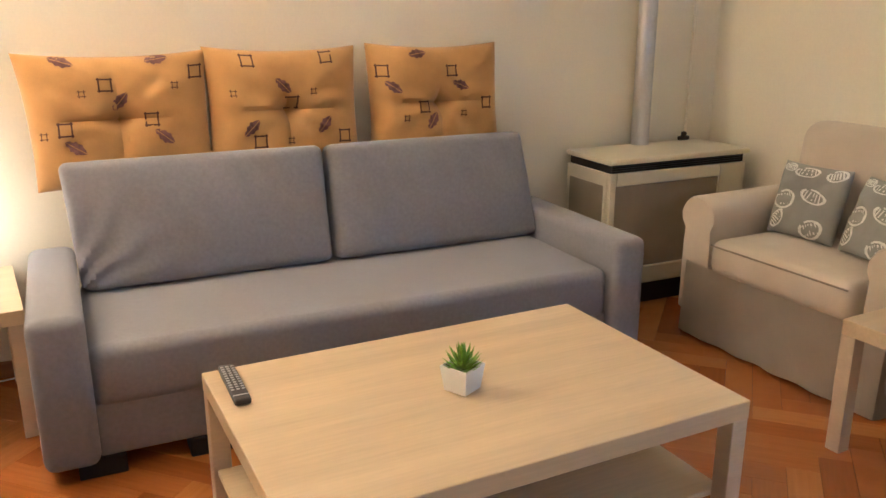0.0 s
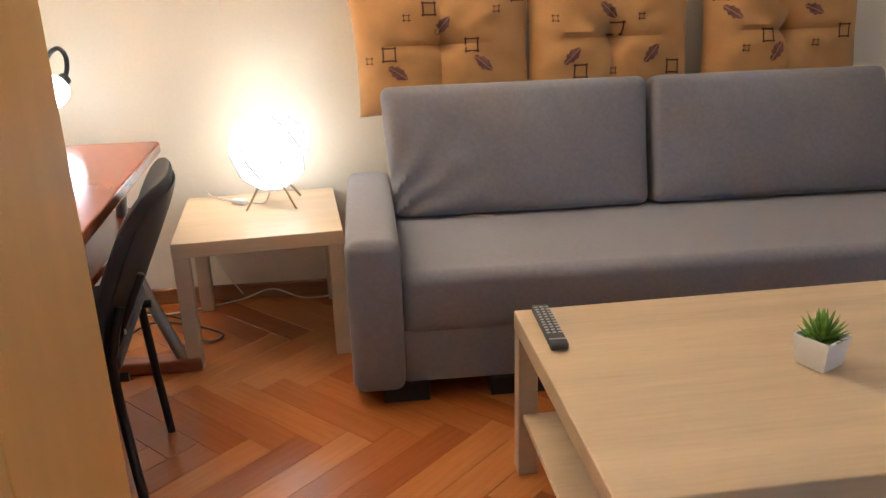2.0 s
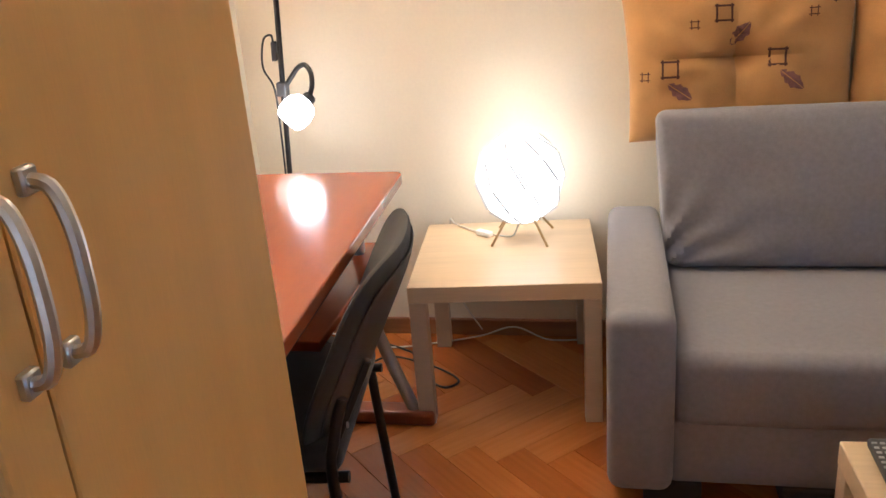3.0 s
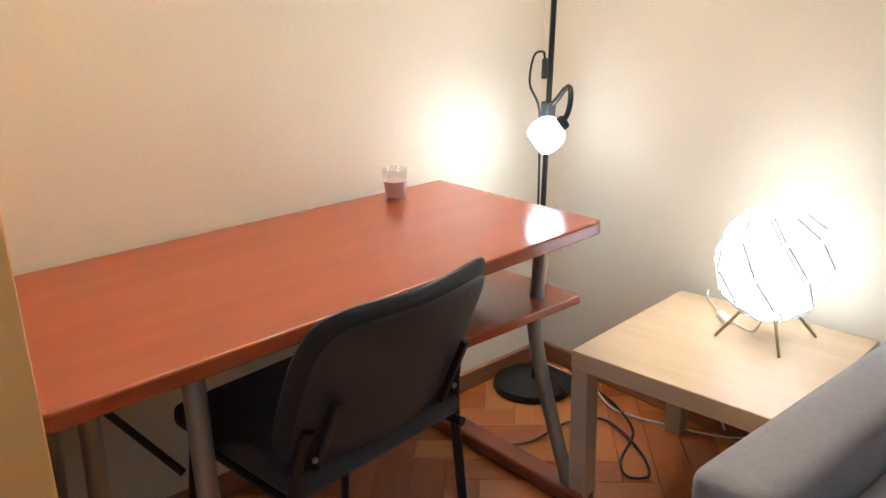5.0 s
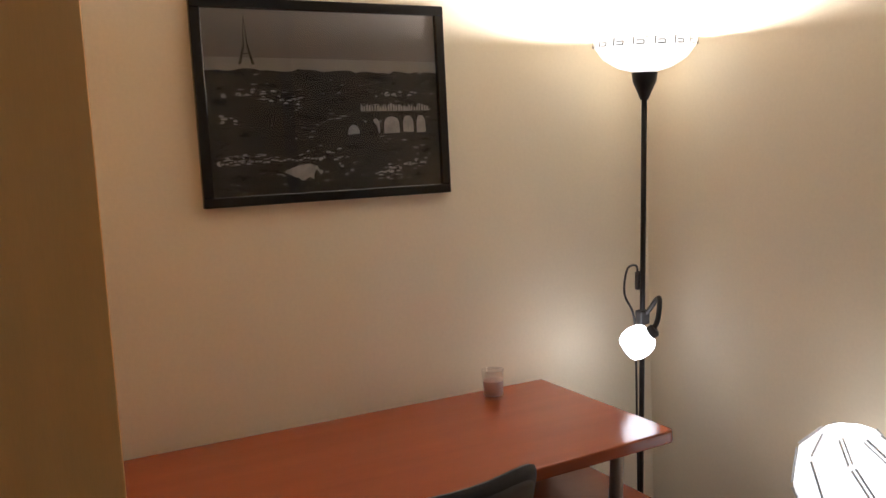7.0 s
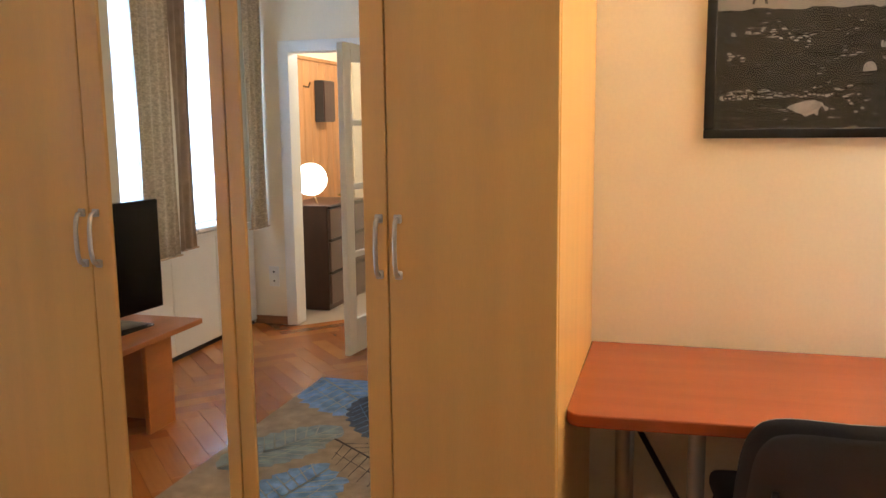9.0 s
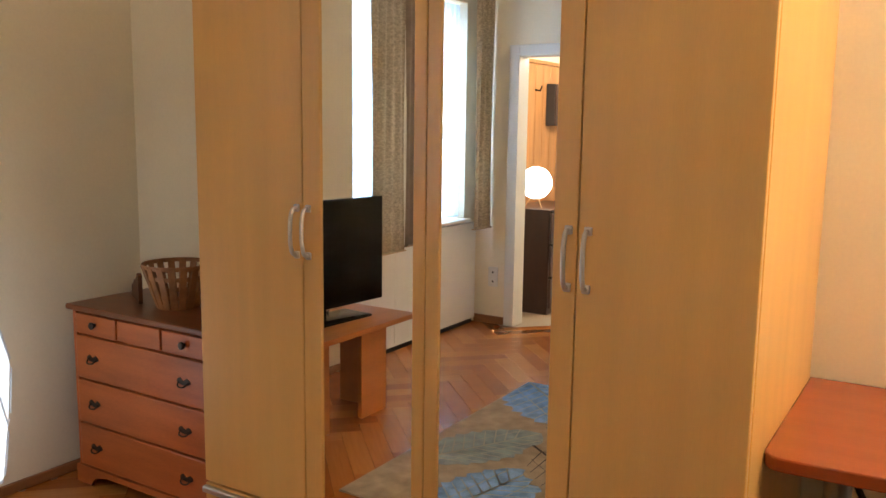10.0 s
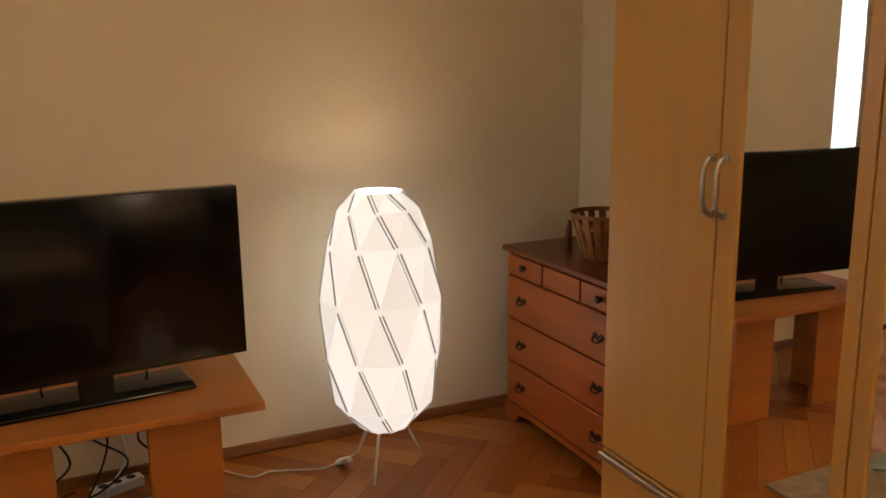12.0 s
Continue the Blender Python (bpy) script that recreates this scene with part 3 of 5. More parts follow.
for x0, x1, wob in ((SL + 0.138, 2.315, 0), (2.335, SR - 0.14, 1)):
    cush = soft_box(x0, x1, -0.10, 0.09, 0.0, 0.455, 0.030, 4, 0.03, 40)
    for v in cush.verts:
        v.co.x -= (0.045 * v.co.z / 0.455) * ((v.co.x - x0) / (x1 - x0) if wob else 0.0) - 0.03 * (1 - v.co.z / 0.455) * (0 if wob else (1 - (v.co.x - x0) / (x1 - x0)))
        front = 1.0 if v.co.y < -0.05 else 0.0
        dx, dz = (v.co.x - x0 + 0.03, v.co.z + 0.03)
        far = math.hypot(dx, dz)
        v.co.y += front * (0.024 if not wob else 0.007) * math.exp(-far / 0.17) * math.sin(math.atan2(dz, dx) * 17 + 2.2 * noise.noise((v.co.x * 8, v.co.z * 8, 1.0)))
        v.co.y += front * 0.0025 * noise.noise((v.co.x * 16 + v.co.z * 9, v.co.z * 5, 4.0 + wob))
    bmesh.ops.transform(cush, matrix=Matrix.Translation((0, -0.305, 0.405)) @ Matrix.Rotation(radians(-13), 4, "X"), verts=cush.verts[:])
    part("back_cushion", cush, GREY_CLOTH, sofa, smooth=True)
for x0, x1 in ((SL + 0.09, SL + 0.23), (SL + 0.42, SL + 0.62), (SR - 0.62, SR - 0.42), (SR - 0.2, SR - 0.06)):
    part("foot", boxed(x0, x1, -0.93, -0.83, 0.0, 0.062), FEET_AND_SHADE, sofa, "flat black plastic foot")

# ochre cushions standing along the sofa's back
PILLOWS = (
    (1.596, 0.665, 0.492, 0, 0.10, ((-0.12, 0.54), (0.86, 0.68), (-0.58, -0.12), (0.34, -0.02)), ((-0.37, 0.41), (0.62, 0.49), (-0.80, -0.2)), ((0.02, 0.28, 0.9), (0.46, -0.29, -0.7), (-0.49, -0.39, -0.6), (-0.53, 0.90, -0.3), (0.44, 0.92, 0.1))),
    (2.214, 0.612, 0.500, 1, 0.0, ((-0.50, 0.81), (0.54, 0.85), (0.05, 0.12), (-0.41, -0.49), (0.75, -0.45)), ((-0.72, 0.28), (0.34, 0.29), (0, -0.5)), ((-0.06, 0.40, -0.8), (-0.52, -0.27, 0.8), (0.47, -0.26, 0.9))),
    (2.870, 0.61, 0.502, 1, 0.0, ((-0.86, 0.54), (0.17, 0.55), (-0.28, -0.08), (0.73, -0.04)), ((-0.57, -0.26), (0.33, -0.21)), ((-0.73, 0.27, -0.6), (0.30, 0.29, -0.4), (-0.16, -0.32, 1.0), (-0.32, 0.86, 0.2))),
)
for x, w, h, lean, taper, squares, dots, leaves in PILLOWS:
    p = thing("ochre_cushion", pose(x, -0.155, 0.742, -7, lean * 0.6, 0), "ochre cotton cushion printed with brown leaves and squares", "cushion", "ochre cushions on the sofa back")
    cover = pillow(w, h, 0.18, True, 40)
    for v in cover.verts:
        v.co.x += taper * w * max(0.0, -v.co.x / w) * (1 - v.co.z / h)
    part("cover", cover, ORANGE_CLOTH, p, smooth=True)
    for at, s, wide in [(a, 0.022, 0.006) for a in squares] + [(a, 0.009, 0.003) for a in dots]:
        bm = bmesh.new()
        square_motif(bm, at, s, w, h, 0.18, True, wide)
        part("square_print", bm, MOTIF_DARK, p)
    for u, v, turn in leaves:
        bm = bmesh.new()
        leaf_motif(bm, (u, v), 0.042, turn, w, h, 0.18, True)
        part("leaf_print", bm, MOTIF_LEAF, p)
    part("button", capped(bmesh.new(), [(0.010, -0.004), (0.012, 0.0), (0.008, 0.004)], 12), ORANGE_CLOTH, p, smooth=True).matrix_basis = Matrix.Translation(pillow_point(0, 0, w, h, 0.18, True, -1) + Vector((0, -0.003, 0))) @ pose(0, 0, 0, 90, 0, 0)


# ---- low tables of pale birch foil ----
def square_table(name, m, w, d, h, label, shelf=False):
    t = thing(name, m, label, "table")
    part("tabletop", boxed(-w / 2, w / 2, -d / 2, d / 2, h - 0.05, h, 0.002), BIRCH, t)
    for sx in (-1, 1):
        for sy in (-1, 1):
            x, y = sx * (w / 2 - 0.026), sy * (d / 2 - 0.026)
            part("leg", boxed(x - 0.025, x + 0.025, y - 0.025, y + 0.025, 0, h - 0.05, 0.002), BIRCH_EDGE, t)
    if shelf:
        part("shelf", boxed(-w / 2 + 0.012, w / 2 - 0.012, -d / 2 + 0.052, d / 2 - 0.052, 0.165, 0.183, 0.002), BIRCH, t)
    return t


COFFEE = pose(2.260, -1.668, 0, 0, 0, 2.0)
square_table("coffee_table", COFFEE, 1.18, 0.78, 0.45, "pale birch coffee table with an under-shelf", True)
square_table("side_table", pose(0.921, -0.318, 0, 0, 0, 5), 0.55, 0.55, 0.45, "pale birch side table beside the sofa, bearing a lamp")
square_table("side_table", pose(3.828, -2.0, 0, 0, 0, 3), 0.55, 0.55, 0.45, "pale birch side table in front of the armchair")

# remote control on the coffee table
rem = thing("remote_control", pose(1.719, -1.424, 0.45, 0, 0, 0), "black television remote control on the coffee table", "remote control")
part("body", boxed(-0.021, 0.021, -0.112, 0.112, 0.001, 0.019, 0.006, 3), BLACK_PLASTIC, rem, smooth=True)
for r in range(11):
    for c in range(3):
        k = part("key", boxed(-0.018 + c * 0.0135, -0.009 + c * 0.0135, 0.090 - r * 0.0145, 0.096 - r * 0.0145, 0.018, 0.0205, 0.001), BTN_GREY, rem)
part("band", boxed(-0.020, 0.020, -0.088, -0.083, 0.0185, 0.0196, 0.0004), BTN_GREY, rem)

# succulent in a white pot
plant = thing("potted_succulent", pose(2.243, -1.680, 0.45, 0, 0, 28), "small green artificial succulent in a square white pot", "plant")
bm = bmesh.new()
rings = []
for r, z in ((0.030, 0.0), (0.033, 0.003), (0.041, 0.066), (0.041, 0.070), (0.037, 0.070), (0.036, 0.055)):
    rings.append([bm.verts.new((sx * r, sy * r, z)) for sx, sy in ((-1, -1), (1, -1), (1, 1), (-1, 1))])
for a, b in zip(rings, rings[1:]):
    for k in range(4):
        bm.faces.new((a[k], a[(k + 1) % 4], b[(k + 1) % 4], b[k]))
bm.faces.new(rings[0][::-1])
part("pot", bm, WHITE_POT, plant)
part("soil", boxed(-0.036, 0.036, -0.036, 0.036, 0.050, 0.056, 0), surface("dark_soil", (0.05, 0.035, 0.02), 0.9), plant)
for ring, (count, spread, high, ln) in enumerate(((13, 1.12, 0.0, 0.058), (12, 0.85, 0.004, 0.062), (10, 0.55, 0.008, 0.062), (7, 0.25, 0.010, 0.060))):
    for k in range(count):
        a = 2 * math.pi * (k + 0.4 * ring) / count + random.uniform(-0.15, 0.15)
        s = spread + random.uniform(-0.12, 0.12)
        way = Vector((math.cos(a) * math.sin(s), math.sin(a) * math.sin(s), math.cos(s)))
        p0 = Vector((0, 0, 0.052 + high))
        bm = bmesh.new()
        pts = [p0, p0 + way * ln * 0.35, p0 + way * ln * 0.7, p0 + way * ln + Vector((0, 0, 0.004))]
        side = way.cross(Vector((0, 0, 1))).normalized()
        nor = side.cross(way)
        quads = []
        for q, wd in zip(pts, (0.003, 0.0062, 0.0048, 0.0006)):
            quads.append([bm.verts.new(q + side * wd), bm.verts.new(q + nor * wd * 0.45), bm.verts.new(q - side * wd), bm.verts.new(q - nor * wd * 0.45)])
        for qa, qb in zip(quads, quads[1:]):
            for i in range(4):
                bm.faces.new((qa[i], qa[(i + 1) % 4], qb[(i + 1) % 4], qb[i]))
        bm.faces.new(quads[-1])
        part("leaf", bm, LEAF, plant)


def on_coffee(x, y, z, rz=0):
    return COFFEE @ pose(x, y, z, 0, 0, rz)


# things on the under-shelf
pen = thing("marker_pen", on_coffee(-0.49, -0.20, 0.190, 12), "white felt pen lying on the table shelf", "pen")
part("barrel", tube(bmesh.new(), [(-0.05, 0, 0), (0.06, 0, 0)], 0.007, 10), WHITE_POT, pen, smooth=True)
part("tip", tube(bmesh.new(), [(-0.078, 0, 0), (-0.05, 0, 0)], 0.002, 8, 0.006), WHITE_POT, pen)
for nm, m, mat_, lab in (("brochure", on_coffee(-0.10, 0.02, 0.183, 8), GREEN_PAPER, "green printed brochure on the table shelf"), ("brochure", on_coffee(0.02, 0.05, 0.183, -6), BLUE_PAPER, "blue printed brochure on the table shelf"), ("leaflet", on_coffee(0.17, 0.02, 0.183, 3), RED_KEY, "red leaflet on the table shelf")):
    b = thing(nm, m, lab, "brochure")
    part("cover", boxed(-0.055, 0.055, -0.09, 0.09, 0.0, 0.006, 0.001), mat_, b)
    part("pages", boxed(-0.053, 0.053, -0.088, 0.092, 0.0015, 0.0045, 0), WHITE_POT, b)


# ---- faceted paper lamps ----
def faceted_shade(profile, sides, slit_r):
    """Triangulated shade rings, each turned half a step, and the grey slits along one run of edges."""
    bm, sl = bmesh.new(), []
    rings = []
    for i, (r, z) in enumerate(profile):
        off = 0.5 * i
        rings.append([Vector((r * math.cos(2 * math.pi * (k + off) / sides), r * math.sin(2 * math.pi * (k + off) / sides), z)) for k in range(sides)])
    for i in range(len(rings) - 1):
        a, b = rings[i], rings[i + 1]
        for k in range(sides):
            for tri in ((a[k], a[(k + 1) % sides], b[k]), (a[(k + 1) % sides], b[(k + 1) % sides], b[k])):
                bm.faces.new([bm.verts.new(v) for v in tri])
            p, q = rings[i][(k + 1) % sides], rings[i + 1][k]
            sl.append((p, q))
    return bm, sl


def slit_mesh(p, q, wide):
    bm = bmesh.new()
    out = (p + q) / 2
    out = Vector((out.x, out.y, 0)).normalized()
    way = (q - p).normalized()
    side = way.cross(out).normalized() * wide / 2
    a, b = p + way * (q - p).length * 0.06 + out * 0.003, p + way * (q - p).length * 0.94 + out * 0.003
    for s in (-1, 1):
        v = [bm.verts.new(c) for c in (a + side * s * 0.35, b + side * s * 0.35, b + side * s + out * 0.004, a + side * s + out * 0.004)]
        bm.faces.new(v)
    bmesh.ops.solidify(bm, geom=bm.faces[:], thickness=0.001)
    return bm


lamp = thing("floor_lamp", pose(1.235, -4.30, 0, 0, 0, 8), "tall lit white faceted paper floor lamp on three legs", "lamp")
prof = [(0.085, 0.165), (0.178, 0.265), (0.214, 0.46), (0.217, 0.66), (0.187, 0.86), (0.145, 0.98), (0.085, 1.04)]
shade_bm, slits = faceted_shade(prof, 9, 0.01)
shade = part("shade", shade_bm, LAMP_PAPER, lamp)
# Disc added to keep the bulb's light off the floor below.
part("bottom_disc", capped(bmesh.new(), [(0.083, 0.166), (0.083, 0.170)], 18), WHITE_POT, lamp)
for p, q in slits:
    part("slit", slit_mesh(p, q, 0.017), SLIT, shade)
for k in range(3):
    a = 2 * math.pi * k / 3 + 0.8
    part("leg", tube(bmesh.new(), [(0.155 * math.cos(a), 0.155 * math.sin(a), 0.0), (0.06 * math.cos(a), 0.06 * math.sin(a), 0.20)], 0.006, 8), CABLE_WHITE, lamp)
part("holder", capped(bmesh.new(), [(0.02, 0.30), (0.02, 0.62), (0.03, 0.64), (0.03, 0.70)], 12), WHITE_POT, lamp)
cord = thing("lamp_cord", pose(0, 0, 0), "white lamp cord with a foot switch on the floor", "cable")
part("cord", tube(bmesh.new(), curve_pts([(1.27, -4.32, 0.19), (1.33, -4.33, 0.07), (1.38, -4.36, 0.03), (1.46, -4.36, 0.012), (1.56, -4.40, 0.008), (1.64, -4.43, 0.008), (1.72, -4.42, 0.008), (1.84, -4.58, 0.008)]), 0.0035, 6), CABLE_WHITE, cord, smooth=True)
part("switch", boxed(-0.014, 0.014, -0.035, 0.035, 0.0, 0.022, 0.005, 2, pose(1.375, -4.36, 0.012, 25, 0, 30)), WHITE_POT, cord)

tl = thing("table_lamp", pose(0.962, -0.20, 0.45, 0, 0, 15), "small lit white faceted lamp on the side table", "lamp")
prof = [(0.055, 0.065), (0.115, 0.115), (0.140, 0.20), (0.118, 0.285), (0.060, 0.335)]
shade_bm, slits = faceted_shade(prof, 8, 0.01)
shade = part("shade", shade_bm, LAMP_TABLE, tl)
for p, q in slits:
    part("slit", slit_mesh(p, q, 0.015), SLIT_TABLE, shade)
part("bottom_disc", capped(bmesh.new(), [(0.056, 0.064), (0.056, 0.067)], 16), WHITE_POT, tl)
for k in range(4):
    a = 2 * math.pi * k / 4 + 0.5
    part("leg", tube(bmesh.new(), [(0.125 * math.cos(a), 0.125 * math.sin(a), 0.001), (0.055 * math.cos(a), 0.055 * math.sin(a), 0.085)], 0.004, 8), BRASSY, tl)
cord = thing("lamp_cord", pose(0, 0, 0), "white lamp cord with a switch on the side table", "cable")
part("cord", tube(bmesh.new(), curve_pts([(0.95, -0.20, 0.50), (0.93, -0.20, 0.456), (0.88, -0.19, 0.454), (0.80, -0.15, 0.455), (0.72, -0.08, 0.455), (0.69, -0.03, 0.44), (0.69, -0.022, 0.20), (0.78, -0.03, 0.03)]), 0.003, 6), CABLE_WHITE, cord, smooth=True)
part("switch", boxed(-0.012, 0.012, -0.03, 0.03, 0, 0.018, 0.005, 2, pose(0.835, -0.185, 0.451, 0, 0, 55)), WHITE_POT, cord)

# ---- uplighter with a reading arm ----
up = thing("uplighter", pose(0.150, -0.200, 0, 1.3, 4.3, 0), "black steel uplighter with opal bowl and lit reading arm", "lamp")
part("base", capped(bmesh.new(), [(0.135, 0.0), (0.138, 0.006), (0.135, 0.022), (0.10, 0.030), (0.02, 0.034)], 40), BLACK_MET, up, smooth=True).matrix_basis = pose(0, 0, 0, 2.9, 4.7, 0).inverted()
part("pole", tube(bmesh.new(), [(0, 0, 0.03), (0, 0, 1.68)], 0.0085, 12), BLACK_MET, up, smooth=True)
part("cup", capped(bmesh.new(), [(0.012, 1.66), (0.022, 1.685), (0.036, 1.715), (0.040, 1.745)], 24), BLACK_MET, up, smooth=True)
part("bowl", lathe(bmesh.new(), [(0.035, 1.745), (0.080, 1.757), (0.125, 1.785), (0.150, 1.820), (0.156, 1.845), (0.153, 1.845), (0.146, 1.82), (0.12, 1.79), (0.078, 1.763), (0.035, 1.752)], 40), LAMP_BOWL, up, "lit opal glass bowl with a key pattern", smooth=True)
bm = bmesh.new()
for k in range(16):
    a = 2 * math.pi * k / 16
    for dx, dz, w, h in ((-0.022, 0.010, 0.044, 0.003), (-0.022, -0.008, 0.003, 0.018), (-0.012, -0.008, 0.022, 0.003), (0.008, -0.008, 0.003, 0.012), (-0.012, 0.002, 0.020, 0.003)):
        m = Matrix.Rotation(a, 4, "Z") @ Matrix.Translation((0.1555, 0, 1.829)) @ Matrix.Rotation(radians(-10), 4, "Y")
        box(bm, -0.0008, 0.0008, dx, dx + w, dz, dz + h, 0, 1, m)
part("key_pattern", bm, BRONZE, up)
part("clamp", boxed(-0.016, 0.016, -0.018, 0.018, 0.945, 0.99, 0.004, 2), BLACK_PLASTIC, up)
AIM = Vector((-0.52, -0.52, -0.60)).normalized()
NECK_END = Vector((0.100, -0.046, 0.950))
HEAD = Matrix.Translation(NECK_END) @ Vector((0, 0, -1)).rotation_difference(AIM).to_matrix().to_4x4()
part("gooseneck", tube(bmesh.new(), curve_pts([(0.0, 0.0, 0.965), (0.024, 0.012, 1.00), (0.048, 0.014, 1.032), (0.078, 0.0, 1.045), (0.104, -0.022, 1.025), (0.109, -0.034, 0.985), NECK_END]), 0.008, 10), BLACK_MET, up, smooth=True)
part("socket", capped(bmesh.new(), [(0.015, 0.014), (0.021, 0.008), (0.021, -0.012)], 16), BLACK_MET, up, smooth=True).matrix_basis = HEAD
part("reading_shade", lathe(bmesh.new(), [(0.019, -0.008), (0.034, -0.014), (0.046, -0.030), (0.052, -0.054), (0.049, -0.080), (0.040, -0.098), (0.037, -0.096), (0.046, -0.078), (0.048, -0.054), (0.042, -0.032), (0.019, -0.012)], 28), LAMP_HEAD, up, "lit opal reading shade", smooth=True).matrix_basis = HEAD
part("cord_switch", boxed(-0.026, -0.012, -0.012, 0.012, 1.055, 1.115, 0.004, 2), BLACK_PLASTIC, up)
part("cord", tube(bmesh.new(), curve_pts([(-0.019, -0.005, 1.11), (-0.022, -0.01, 1.135), (-0.040, -0.03, 1.122), (-0.046, -0.036, 1.04), (-0.02, -0.018, 0.965), (-0.012, -0.014, 0.80), (-0.004, -0.016, 0.62), (0.03, -0.04, 0.52), (0.03, -0.03, 0.30), (0.06, -0.01, 0.10), (0.16, 0.02, 0.02)]), 0.0035, 6), CABLE_BLACK, up, smooth=True)
mouth = up.matrix_world @ (NECK_END + AIM * 0.110)
reading.matrix_world = look(mouth, mouth + AIM + Vector((0, 0, 0.5)))

# ---- desk ----
DY0, DY1, DZ = -1.862, -0.486, 0.760
desk = thing("desk", pose(0.02, (DY0 + DY1) / 2, 0), "cherry laminate desk with grey metal legs along the wall", "desk")
hy = (DY1 - DY0) / 2
bm = bmesh.new()
outline = [(0.0, -hy), (0.0, hy)]
for cx, cy, rad, a0 in ((0.612, hy - 0.028, 0.028, 90), (0.655, -hy + 0.045, 0.045, 0)):
    for k in range(7):
        a = radians(a0 - 15 * k)
        outline.append((cx + rad * math.cos(a), cy + rad * math.sin(a)))
base_f = bm.faces.new([bm.verts.new((x, y, DZ - 0.034)) for x, y in outline])
ext = bmesh.ops.extrude_face_region(bm, geom=[base_f])
bmesh.ops.translate(bm, vec=(0, 0, 0.034), verts=[v for v in ext["geom"] if isinstance(v, bmesh.types.BMVert)])
bmesh.ops.bevel(bm, geom=[e for e in bm.edges if abs(e.verts[0].co.z - e.verts[1].co.z) < 1e-4], offset=0.005, segments=2, profile=0.5, affect="EDGES")
part("desktop", bm, CHERRY, desk)
part("shelf", boxed(0.12, 0.585, hy - 0.66, hy - 0.02, 0.525, 0.55, 0.004, 2), CHERRY, desk)
for sy, yy in ((1, hy - 0.11), (-1, -hy + 0.13)):
    part("leg", tube(bmesh.new(), curve_pts([(0.53, yy, DZ - 0.034), (0.515, yy, 0.56), (0.505, yy, 0.46), (0.55, yy, 0.28), (0.635, yy, 0.04)], 5), 0.019, 12), LEG_GREY, desk, smooth=True)
    part("leg", tube(bmesh.new(), curve_pts([(0.15, yy, DZ - 0.034), (0.17, yy, 0.56), (0.20, yy, 0.44), (0.16, yy, 0.28), (0.07, yy, 0.04)], 5), 0.019, 12), LEG_GREY, desk, smooth=True)
    part("foot_bar", boxed(0.02, 0.70, yy - 0.035, yy + 0.035, 0.0, 0.045, 0.012, 3), CHERRY_DARK, desk, "cherry wood floor bar")
part("support", tube(bmesh.new(), [(0.545, -0.375, DZ - 0.034), (0.545, -0.375, 0.0)], 0.022, 14), LEG_GREY, desk, smooth=True)
part("brace", tube(bmesh.new(), [(0.30, -0.60, DZ - 0.036), (0.50, -0.40, 0.45)], 0.008, 8), BLACK_MET, desk)

cup = thing("glass_candle", pose(0.115, -0.728, DZ), "clear glass tumbler with a pale candle in it", "candle")
part("tumbler", capped(bmesh.new(), [(0.028, 0.0), (0.031, 0.004), (0.036, 0.090), (0.0335, 0.090), (0.0295, 0.010)], 28), THIN_GLASS, cup, smooth=True)
part("candle", capped(bmesh.new(), [(0.0285, 0.0115), (0.0320, 0.056)], 24), WAX, cup, smooth=True)

# ---- office chair tucked at the desk ----
chair = thing("office_chair", pose(0.506, -1.250, 0, 0, 0, 6.5), "black fabric visitor chair pushed under the desk", "chair")
BW, BH = 0.243, 0.216
BACK = pose(0.250, 0, 0.634, 0, 25, 0)


def back_pad(bw, bh, th, off, n=16):
    """A cushion-like slab with rounded corners, bowed round the sitter."""
    bm = bmesh.new()
    for sgn in (-1, 1):
        rows = []
        for j in range(n + 1):
            v = math.sin((j / n - 0.5) * math.pi)
            row = []
            for i in range(n + 1):
                u = math.sin((i / n - 0.5) * math.pi)
                y = u * bw * (1 - 0.13 * v ** 4 * u * u)
                z = v * bh * (1 - 0.17 * u ** 4)
                t = th * max(0, (1 - u ** 6) * (1 - v ** 6)) ** 0.5
                row.append(bm.verts.new((off - 0.045 * (y / 0.235) ** 2 + sgn * t, y, z)))
            rows.append(row)
        for j in range(n):
            for i in range(n):
                q = (rows[j][i], rows[j][i + 1], rows[j + 1][i + 1], rows[j + 1][i])
                bm.faces.new(q if sgn > 0 else q[::-1])
    bmesh.ops.remove_doubles(bm, verts=bm.verts[:], dist=0.0005)
    bmesh.ops.transform(bm, matrix=BACK, verts=bm.verts[:])
    return bm


